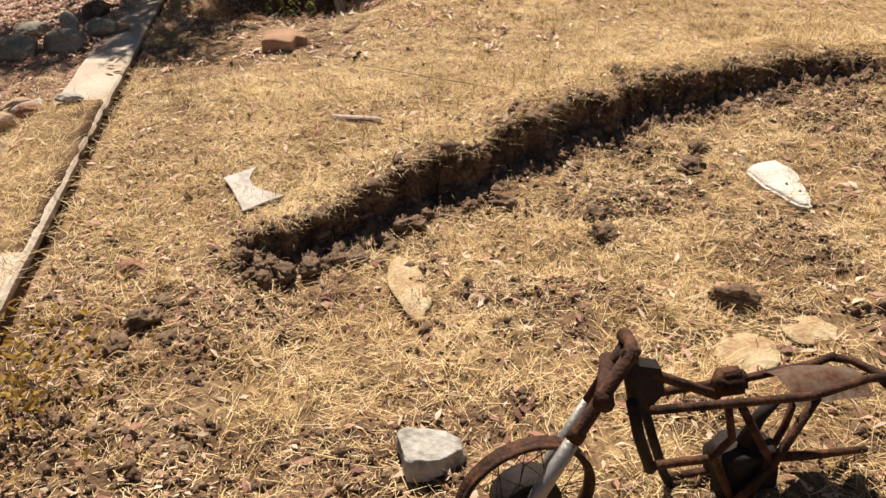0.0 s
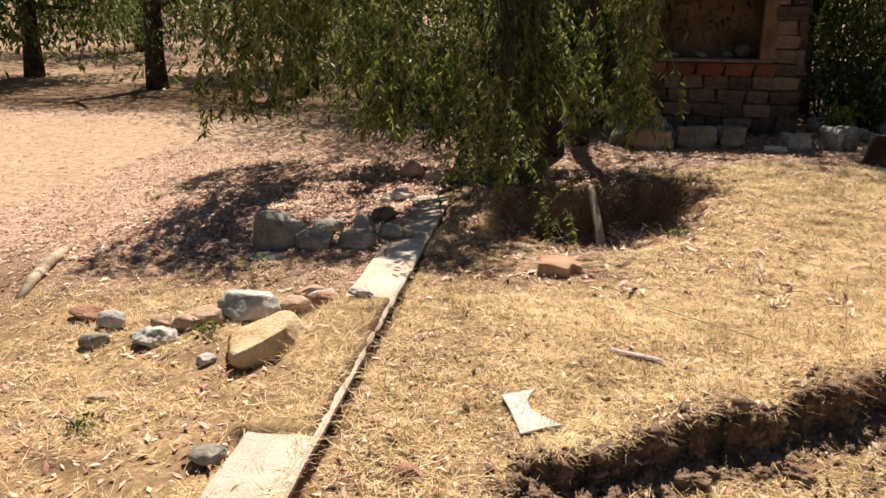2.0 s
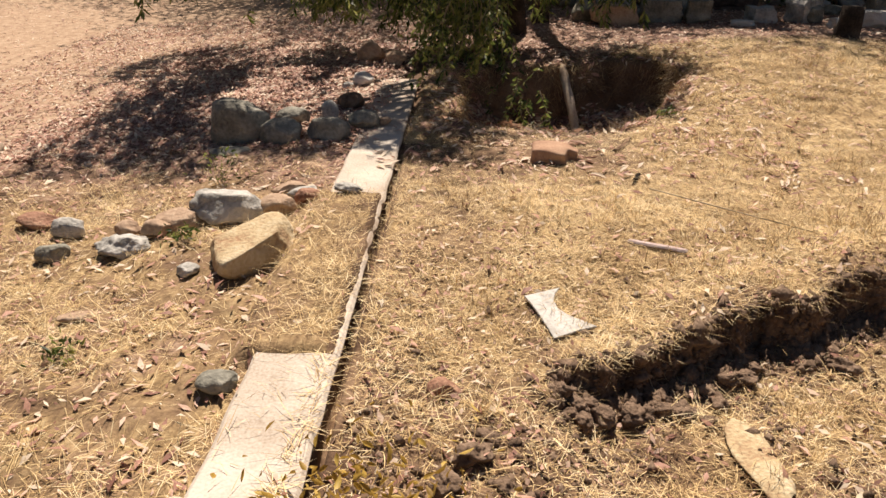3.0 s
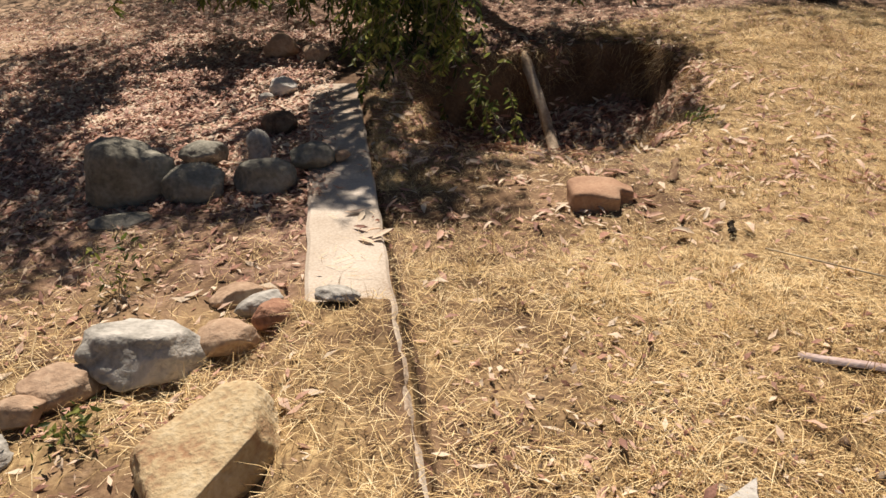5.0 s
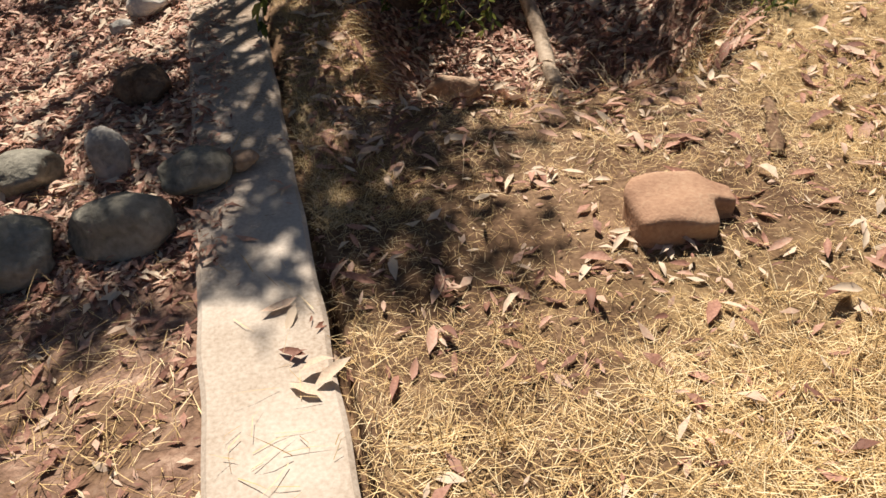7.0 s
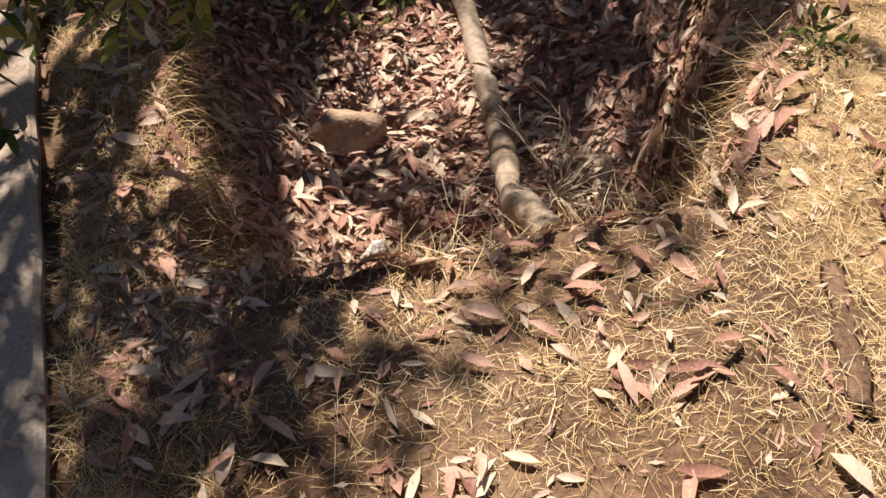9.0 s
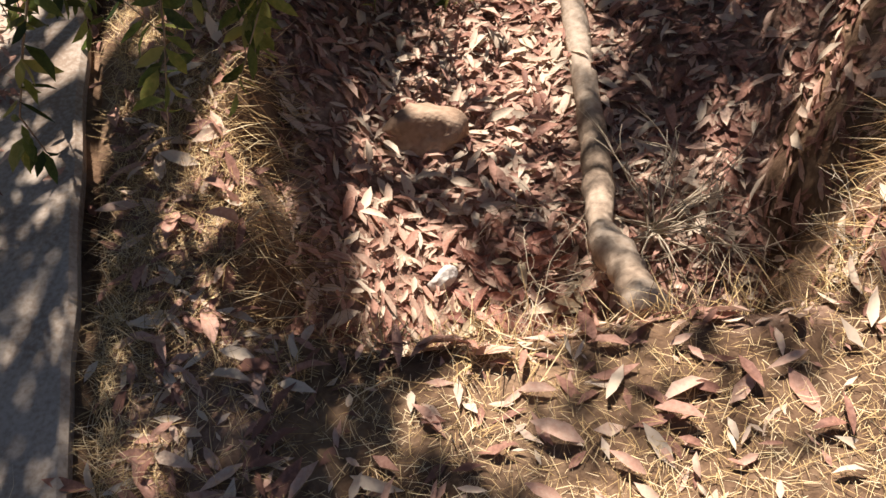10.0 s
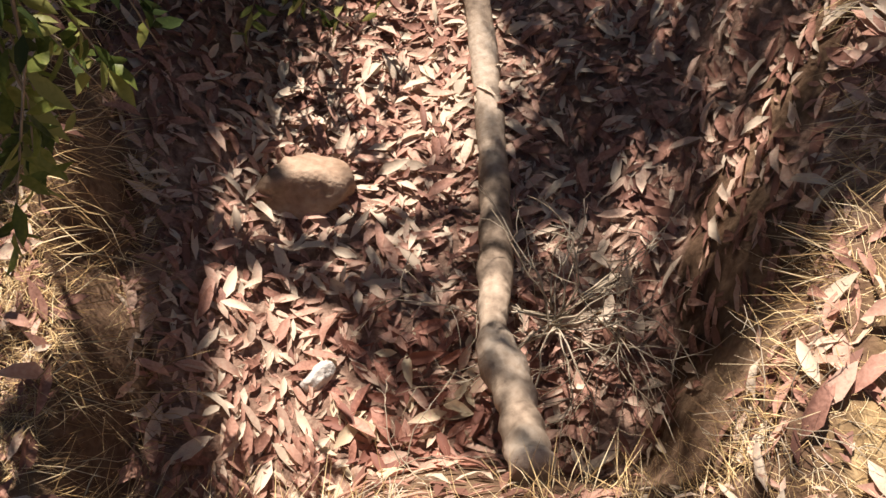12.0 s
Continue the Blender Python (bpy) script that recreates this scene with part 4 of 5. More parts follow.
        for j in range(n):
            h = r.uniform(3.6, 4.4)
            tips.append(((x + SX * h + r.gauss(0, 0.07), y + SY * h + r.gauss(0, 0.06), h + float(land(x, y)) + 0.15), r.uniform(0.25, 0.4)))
    for k in range(170):
        x, y = r.uniform(-1.5, -0.35), r.uniform(8.1, 9.3)
        top = r.uniform(0.6, 1.5)
        t = ((x, y, top), min(r.uniform(0.5, 1.1), top - float(land(x, y)) - 0.05))
        if not open_sky(*t):
            tips.append(t)
    strands(tips, M_GREEN, "crown", root, "drooping olive-green leaves, with added unseen clumps for shade", seed=5, per=66, size=(0.065, 0.125), simple=True, wide=0.25)
    tips = []
    for x, y, top, L in ((-1.17, 7.1, 1.1, 0.72), (-1.1, 7.14, 1.05, 0.66), (-1.03, 7.2, 1.05, 0.68), (-0.98, 7.26, 1.0, 0.6), (-1.19, 7.22, 1.2, 0.78), (-1.1, 7.3, 1.3, 0.9), (-1.35, 7.5, 1.6, 1.2), (-1.5, 7.7, 1.4, 1.1), (-0.62, 8.05, 0.0, 0.42), (-0.7, 8.15, 0.05, 0.45), (-0.52, 8.2, 0.05, 0.4)):
        for j in range(3):
            tips.append(((x + r.gauss(0, 0.06), y + r.gauss(0, 0.06), top + r.uniform(-0.1, 0.2)), L))
    strands(tips, M_GREEN, "hanging_spray", root, "low hanging sprays of green leaves", seed=6, per=52, size=(0.045, 0.085), wide=0.36, splay=0.95, drift=0.08)
    # unseen limbs added to reach the shading clumps
    for e, k in (((0.6, 11.0, 4.3), 5), ((2.4, 11.9, 4.3), 5), ((-2.9, 8.5, 4.4), 4), ((-0.2, 9.8, 4.4), 4)):
        s0, e = Vector(tr[k]), Vector(e)
        bm = bmesh.new()
        tube(bm, [s0, s0.lerp(e, 0.35) + Vector((0, 0, 0.35)), s0.lerp(e, 0.7) + Vector((0, 0, 0.3)), e], [0.04, 0.03, 0.02, 0.008], 7)
        part("limb", bm, M_BARK, root)
    bm = bmesh.new()
    for sgn in range(8):
        x, y = r.uniform(-1.4, -1.0), r.uniform(7.2, 7.8)
        e = Vector((x, y, r.uniform(0.9, 1.4)))
        tube(bm, [e, e.lerp(Vector((-1.3, 8.6, 2.6)), 0.4) + Vector((0.1, 0, 0.1)), (-1.3, 8.6, 2.6)], [0.005, 0.01, 0.016], 5)
    part("limb", bm, M_BARK, root)
    return root


weeping_tree()


def woodland_tree(x, y, height, spread, seed, low=0.25, n=3600, lean=0.0, name="woodland_tree", label="dark leafy woodland tree in shade", trunk=0.16, leaf=(0.10, 0.2)):
    r = random.Random(seed)
    q = np.random.default_rng(seed)
    root = new(name)
    z0 = float(land(x, y))
    root.location = (x, y, z0)
    tagged(root, label, "tree", "woodland trees")
    bm = bmesh.new()
    tp = [Vector((lean * k / 6 * height * 0.2 + r.gauss(0, 0.05) * k * 0.4, r.gauss(0, 0.05) * k * 0.4, -0.3 + k / 6 * height * 0.85)) for k in range(7)]
    tube(bm, tp, [trunk * f for f in (1.3, 1.0, 0.9, 0.75, 0.6, 0.4, 0.15)], 9)
    part("trunk", bm, M_BARK, root)
    cent = []
    for k in range(9):
        i = 2 + k % 4
        d = Vector((math.cos(k * 2.4 + seed), math.sin(k * 2.4 + seed), r.uniform(-0.1, 0.7)))
        pts = limb_points(tp[i], d, spread * r.uniform(0.6, 1.0), 4, r, 0.2)
        bm = bmesh.new()
        tube(bm, pts, [trunk * 0.4, trunk * 0.3, trunk * 0.22, trunk * 0.15, trunk * 0.06], 6)
        part("limb", bm, M_BARK, root)
        cent += pts[2:]
    cent += tp[4:]
    c = np.array([tuple(v) for v in cent])
    pick = c[q.integers(0, len(c), n // 30)] + q.normal(0, 0.32 * spread, (n // 30, 3)) * (1, 1, 0.8)
    pick[:, 2] = np.maximum(pick[:, 2], low * height)
    pts = np.repeat(pick, 30, 0) + q.normal(0, 0.10 * spread, (len(pick) * 30, 3)) * (1, 1, 1.5)
    pts[:, 2] = np.maximum(pts[:, 2], 0.05)
    d = q.normal(0, 0.6, (len(pts), 3)) + (0, 0, -0.9)
    s = q.uniform(*leaf, len(pts))
    ob = new("crown", leaf_mesh("crown", pts, d, q.normal(0, 1, (len(pts), 3)), s, s * 0.34, M_WOODS, 0.3, 0.08, True))
    ob.parent = root
    tagged(ob, "dark olive foliage", kind="stuff")
    return root


for k, (x, y, h, s, low) in enumerate([(0.2, 15.6, 7, 2.4, 0.10), (-1.8, 16.5, 8, 2.8, 0.08), (3.6, 16.2, 8, 2.8, 0.04), (5.0, 13.9, 7, 2.3, 0.16), (6.8, 16.5, 8, 2.8, 0.03), (2.0, 18.5, 9, 3.2, 0.02), (-4.2, 18.5, 9, 3.0, 0.10), (-0.5, 20.5, 9, 3.2, 0.01), (5.0, 20.0, 9, 3.2, 0.01), (9.0, 19.5, 9, 3.2, 0.01), (8.2, 14.0, 7, 2.4, 0.1), (-3.0, 22.5, 9, 3.2, 0.01),
                                       (-7.5, 21.5, 9, 3.2, 0.15), (-12.0, 22.0, 8, 3.4, 0.16), (-17.5, 24.5, 9, 3.6, 0.17), (-10.5, 29.0, 10, 3.8, 0.10), (-20, 36, 11, 4.2, 0.14), (-8.5, 34, 11, 4.2, 0.02), (-27, 33, 11, 4.2, 0.13), (-15, 46, 12, 4.8, 0.02), (-24, 52, 13, 5, 0.01), (-34, 48, 13, 5, 0.02), (-45, 50, 13, 5, 0.02), (-34, 62, 14, 6, 0.01), (-20, 64, 14, 6, 0.01), (-6, 46, 12, 5, 0.01), (5, 30, 11, 4, 0.0), (12, 26, 10, 4, 0.0), (-3, 32, 11, 4, 0.0)]):
    woodland_tree(x, y, h, s, 300 + k, low, 13000 if y < 23 and x > -5 else 10500, trunk=0.17 + 0.1 * (x < -6), leaf=(0.10, 0.2) if y < 23 else (0.2, 0.4))


def shrub(x, y, w, h, seed, mat, label, n=2600, leaf=(0.06, 0.12)):
    q = np.random.default_rng(seed)
    r = random.Random(seed)
    root = new("shrub")
    root.location = (x, y, float(land(x, y)))
    tagged(root, label, "shrub", "undergrowth shrubs")
    ends = []
    for k in range(9):
        a = k * 2.4 + r.random()
        e = Vector((math.cos(a) * w * r.uniform(0.2, 0.5), math.sin(a) * w * r.uniform(0.2, 0.5), h * r.uniform(0.5, 0.95)))
        bm = bmesh.new()
        tube(bm, [(0, 0, -0.05), e * 0.4 + Vector((r.gauss(0, 0.05), r.gauss(0, 0.05), 0.08)), e * 0.75, e], [0.018, 0.014, 0.009, 0.004], 5)
        part("stem", bm, M_BARK, root)
        ends += [e, e * 0.75, e * 0.5]
    c = np.array([tuple(v) for v in ends])
    pts = c[q.integers(0, len(c), n)] + q.normal(0, 0.15 * w, (n, 3)) * (1, 1, 0.8)
    pts[:, 2] = np.abs(pts[:, 2])
    s = q.uniform(*leaf, n)
    ob = new("foliage", leaf_mesh("foliage", pts, q.normal(0, 0.7, (n, 3)) + (0, 0, -0.4), q.normal(0, 1, (n, 3)), s, s * 0.36, mat, 0.3, 0.08, True))
    ob.parent = root
    tagged(ob, "leafy twigs", kind="stuff")


for k, (x, y, w, h) in enumerate([(-0.3, 13.6, 1.5, 1.7), (-1.3, 14.2, 1.6, 1.9), (0.1, 14.9, 1.6, 2.2), (3.4, 14.2, 1.5, 1.8), (4.4, 14.6, 1.7, 1.8), (5.8, 14.2, 1.7, 1.6), (6.6, 13.2, 1.6, 1.4), (-2.6, 14.6, 1.6, 1.7), (3.9, 13.6, 0.9, 0.9), (7.6, 12.4, 1.6, 1.5), (-3.8, 15.5, 1.8, 1.6), (-5.4, 19.0, 2.0, 1.6)]):
    shrub(x, y, w, h, 500 + k, M_WOODS, "dark tangled shrub behind the ruined fireplace", 3200)
shrub(3.35, 12.9, 0.55, 0.5, 540, M_GREEN, "small bright green weed beside the fireplace", 700, (0.05, 0.09))

bm = bmesh.new()
tube(bm, [(-0.55, 12.2, 0.42), (-0.1, 12.3, 0.56), (0.3, 12.5, 0.66), (0.55, 12.6, 0.72)], [0.05, 0.045, 0.04, 0.03], 8)
tube(bm, [(-0.55, 12.2, 0.42), (-0.75, 12.2, 0.2), (-0.8, 12.15, 0.05)], [0.05, 0.04, 0.04], 8)
tagged(part("fallen_branch", bm, M_GREYWOOD), "dead grey branch propped by the ruined fireplace", "branch")

# ---- leaf litter, straw ----
x, y = scatter(30000, -1.6, 1.3, 5.2, 9.7, lambda x, y: 0.9 * np.where(pit_depth(x, y) > -0.12, litter_cover(x, y), 0.35 * litter_cover(x, y) * (1 + 2.5 * rough(x * 3, y * 3, 21))) + 0.005)
order = np.argsort(np.hypot(x + 0.6, y - 6.9))
x, y = x[order], y[order]
p, d, u = lie(0, x, y, 0.22, 0.022)
n1 = 300
ln = rng.uniform(0.04, 0.115, len(x)) * np.where(rng.random(len(x)) < 0.35, 0.55, 1)
litter = tagged(new("leaf_litter", leaf_mesh("leaf_litter", p[n1:], d[n1:], u[n1:], ln[n1:], ln[n1:] * rng.uniform(0.2, 0.38, len(x) - n1), M_LITTER, 0.35, 0.10)), "fallen pinkish-brown gum leaves carpeting the pit", "leaf litter", kind="stuff")
shapes = []
for k in range(10):
    w = rng.uniform(0.24, 0.42)
    shapes.append(leaf_mesh("leaf", np.zeros((1, 3)), np.array([[1.0, 0, 0]]), np.array([[0, 0, 1.0]]), 0.1, 0.1 * w, M_LITTER_ONE, 0.45, 0.12))
for k in range(n1):
    a, c = Vector(d[k]).normalized(), Vector(u[k]).normalized()
    b = c.cross(a).normalized()
    c = a.cross(b)
    ob = new("leaf", shapes[k % 10])
    ob.matrix_world = Matrix.Translation(p[k]) @ Matrix((a, b, c)).transposed().to_4x4() @ Matrix.Scale(ln[k] / 0.1, 4)
    ob.parent = litter
for nm, lab, cnt, box, wt in (("leaf_litter", "dry fallen leaves scattered over bare soil beside the kerb", 110000, (-6.5, -1.7, 2.2, 13), lambda x, y: (0.10 + 0.9 * litter_cover(x, y)) * (0.55 + 0.45 * sstep(5.2, 6.2, y)) * np.where((np.abs(x - kerb_x(y) + 0.16) < 0.16), 0.1, 1)),
                              ("leaf_litter", "thick dry leaf litter round the dark rocks", 90000, (-4.6, -1.75, 5.8, 10.5), lambda x, y: 0.15 + 0.85 * litter_cover(x, y)),
                              ("leaf_litter", "dry fallen leaves strewn under the trees by the ruin", 48000, (-1.6, 6.0, 8.6, 14), lambda x, y: 0.8 * litter_cover(x, y)),
                              ("leaf_litter", "dry leaves strewn thinly over a bare sunny clearing", 24000, (-12, -3, 6.5, 17), lambda x, y: 0.5 + 0 * x),
                              ("leaf_litter", "scattered dry leaves on straw-coloured grass", 30000, (-1.5, 3.5, 1.2, 9.5), lambda x, y: (pit_depth(x, y) < 0) * np.clip(0.32 + 0.5 * rough(x * 2.4, y * 2.4, 17), 0.05, 1))):
    x, y = scatter(cnt, *box, wt)
    p, d, u = lie(0, x, y, 0.24, 0.014)
    ln = rng.uniform(0.028, 0.082, len(x)) * np.where(rng.random(len(x)) < 0.45, 0.5, 1)
    tagged(new(nm, leaf_mesh(nm, p, d, u, ln, ln * rng.uniform(0.22, 0.4, len(x)), M_LITTER, 0.5, 0.16, cnt > 15000)), lab, "leaf litter", kind="stuff")


def straw(name, label, x, y, length, tilt, width=0.0012, clump=0.0):
    n = len(x)
    a = rng.uniform(0, 2 * np.pi, n)
    e = np.abs(rng.normal(0, tilt, n))
    d = np.stack([np.cos(a) * np.cos(e), np.sin(a) * np.cos(e), np.sin(e)], -1)
    side = np.stack([-np.sin(a), np.cos(a), np.zeros(n)], -1)
    L = rng.uniform(0.4, 1.0, n) * length
    base = np.stack([x, y, top_of(x, y) + rng.uniform(-0.002, 0.012, n)], -1)
    bend = rng.normal(0, 0.25, (n, 3)) * (1, 1, 0.15) + (0, 0, -0.12)
    w = rng.uniform(0.6, 1.3, n)[:, None] * np.broadcast_to(width, n)[:, None]
    rows = []
    for k, u in enumerate((0, 0.55)):
        c = base + d * (L * u)[:, None] + bend * (L * u * u)[:, None]
        c[:, 2] = np.maximum(c[:, 2], base[:, 2] - 0.01)
        rows += [c - side * w * (1 - 0.3 * u), c + side * w * (1 - 0.3 * u)]
    tip = base + d * L[:, None] + bend * L[:, None]
    rows.append(tip)
    v = np.stack(rows, 1).reshape(-1, 3)
    t = np.array([(0, 1, 3), (0, 3, 2), (2, 3, 4)])
    tagged(new(name, mesh_of(name, v, (np.arange(n)[:, None, None] * 5 + t).reshape(-1, 3), M_STRAW)), label, "dry grass", kind="stuff")


def patchy(x, y):
    return np.clip(0.5 + 1.1 * rough(x * 2.6, y * 2.6, 9), 0.04, 1)


x, y = scatter(420000, -1.5, 3.4, 1.0, 10.2, lambda x, y: straw_cover(x, y) * patchy(x, y) * (np.abs(x - kerb_x(y) - 0.03) > 0.04) * (1 - 0.45 * sstep(5.0, 5.8, y) * (y < 7.2) * sstep(0.9, 0.4, x)))
straw("dry_grass", "flattened golden dry grass covering the open ground", x, y, 0.14 - 0.075 * sstep(4.8, 5.6, y) * (y < 7.2), 0.27, 0.0012 - 0.0007 * sstep(4.8, 5.6, y) * (y < 7.2))
x, y = scatter(170000, -1.5, 1.7, 5.0, 8.4, lambda x, y: (0.25 + 0.5 * straw_cover(x, y)) * (pit_depth(x, y) < 0.12) * patchy(x, y))
x1, y1 = scatter(170000, -1.45, 2.6, 2.6, 6.6, lambda x, y: (0.2 + straw_cover(x, y)) * (np.abs(x - kerb_x(y) - 0.03) > 0.04) * np.clip(0.6 + 0.6 * rough(x * 4, y * 4, 19), 0.1, 1))
straw("dry_grass", "short broken straw over the open ground", x1, y1, 0.06 - 0.015 * sstep(4.9, 5.6, y1), 0.18, 0.0008 - 0.0003 * sstep(4.9, 5.6, y1))
straw("dry_grass", "thin dry grass and straw round the pit", x, y, 0.06, 0.25, 0.0007)
x, y = scatter(130000, -4.2, -1.4, 1.5, 6.4, lambda x, y: (0.15 + straw_cover(x, y)) * patchy(x, y) * np.where((np.abs(x - kerb_x(y) + 0.16) > 0.16) | ((y > 3.1) & (y < 4.8)), 0.8, 0.06))
straw("dry_grass", "dry grass tufts among the rocks beside the kerb", x, y, 0.11, 0.4, 0.001)
# tufts that stand up from the flattened grass
cx, cy = scatter(9000, -1.35, 3.2, 1.0, 9.0, lambda x, y: straw_cover(x, y) * np.clip(0.25 + 1.2 * rough(x * 2.1, y * 2.1, 31), 0.03, 1) * (1 - 0.6 * sstep(4.8, 5.4, y)))
k = rng.integers(0, len(cx), 26 * len(cx))
straw("dry_grass", "tufts of standing golden dry grass", cx[k] + rng.normal(0, 0.022, len(k)), cy[k] + rng.normal(0, 0.022, len(k)), 0.12, 0.75, 0.0011)
x = rng.uniform(-0.6, 3.2, 4200)
y = np.interp(x, CUT[:, 0], CUT[:, 1]) + rng.normal(0.05, 0.05, len(x))
straw("dry_grass", "dry roots and grass hanging over the edge of the cut", x, y, 0.11, 0.25, 0.0008)

# drifts of pink leaves on the grass round the pit
cx, cy = scatter(64, -1.4, 1.3, 4.9, 7.0, lambda x, y: 0.7 * (pit_depth(x, y) < -0.03) * (x > kerb_x(y) + 0.06))
k = rng.integers(0, len(cx), 8 * len(cx))
x, y = cx[k] + rng.normal(0, 0.05, len(k)), cy[k] + rng.normal(0, 0.05, len(k))
p, d, u = lie(0, x, y, 0.2, 0.02)
ln = rng.uniform(0.04, 0.095, len(x))
tagged(new("leaf_litter", leaf_mesh("leaf_litter", p, d, u, ln, ln * rng.uniform(0.22, 0.36, len(x)), M_LITTER, 0.4, 0.12)), "small drifts of pink-brown leaves on dry grass", "leaf litter", kind="stuff")

# crumbs of earth on the bare patches, at the foot of the cut and on its face
def crumbs(name, label, p, size):
    n = len(p)
    corner = np.array([(1, 0, 0), (-1, 0, 0), (0, 1, 0), (0, -1, 0), (0, 0, 1), (0, 0, -1)], float)
    v = p[:, None, :] + corner[None] * rng.uniform(0.5, 1.2, (n, 6, 1)) * size[:, None, None] + rng.normal(0, 0.25, (n, 6, 3)) * size[:, None, None]
    t = np.array([(0, 2, 4), (2, 1, 4), (1, 3, 4), (3, 0, 4), (2, 0, 5), (1, 2, 5), (3, 1, 5), (0, 3, 5)])
    tagged(new(name, mesh_of(name, v.reshape(-1, 3), (np.arange(n)[:, None, None] * 6 + t).reshape(-1, 3), M_CLOD)), label, "soil crumbs", kind="stuff")


x, y = scatter(42000, -1.35, 3.0, 1.0, 4.5, lambda x, y: 0.06 + 0.6 * bare_soil(x, y))
crumbs("soil_crumbs", "crumbled brown earth strewn over dug ground", np.stack([x, y, land(x, y)], -1), rng.gamma(2.0, 0.004, len(x)) + 0.003)
x = rng.uniform(-0.65, 3.0, 9000)
y = cut_edge(x) + rng.normal(-0.01, 0.05, len(x)) - 0.12 * rng.random(len(x)) ** 2
crumbs("soil_crumbs", "crumbling dark earth on the face of the cut", np.stack([x, y, land(x, y)], -1), rng.gamma(2.0, 0.006, len(x)) + 0.004)
x, y = scatter(70000, -1.38, 3.0, 1.0, 4.6, lambda x, y: 0.3 + 0.6 * bare_soil(x, y))
straw("dry_grass", "broken straw bits over dug earth", x, y, 0.05, 0.3, 0.0011)
x, y = scatter(16000, -1.35, 3.0, 1.0, 4.5, lambda x, y: 0.25 + 0.5 * rough(x * 3, y * 3, 41))
p, d, u = lie(0, x, y, 0.5, 0.02)
ln = rng.uniform(0.012, 0.045, len(x))
tagged(new("leaf_litter", leaf_mesh("leaf_litter", p, d, u, ln, ln * rng.uniform(0.3, 0.6, len(x)), M_LITTER, 0.5, 0.2, True)), "broken dry leaf bits on dug earth", "leaf litter", kind="stuff")
x, y = scatter(26000, -1.52, -1.15, 5.9, 8.6, lambda x, y: (x > kerb_x(y) + 0.03) * (pit_depth(x, y) < 0.02) * np.clip(0.5 + rough(x * 4, y * 4, 43), 0.1, 1))
straw("dry_grass", "tangled grey-brown dry grass between the kerb and the pit", x, y, 0.09, 0.5, 0.0007)

# roots and dry grass hanging over the rim of the pit
x, y = rng.uniform(-1.4, 1.0, 120000), rng.uniform(6.3, 9.0, 120000)
d = pit_depth(x, y)
k = (np.abs(d - 0.02) < 0.05) & (rng.random(len(x)) < np.clip(0.35 + rough(x * 4, y * 4, 51), 0.1, 1))
x, y = x[k], y[k]
v = np.stack([x, y, land(x, y) + 0.01], -1)
g = -slope_up(x, y, 0.06) * (1, 1, 0)
g = -g / (np.linalg.norm(g, axis=1, keepdims=True) + 1e-6) * 0.5 + rng.normal(0, 0.35, (len(x), 3)) + (0, 0, -0.35)
ln = rng.uniform(0.06, 0.2, len(x))
tagged(new("dry_grass", leaf_mesh("dry_grass", v, g, rng.normal(0, 1, (len(x), 3)), ln, 0.0019, M_STRAW, 0.5, 0.0, True)), "dry grass and roots hanging over the edge of the pit", "dry grass", kind="stuff")

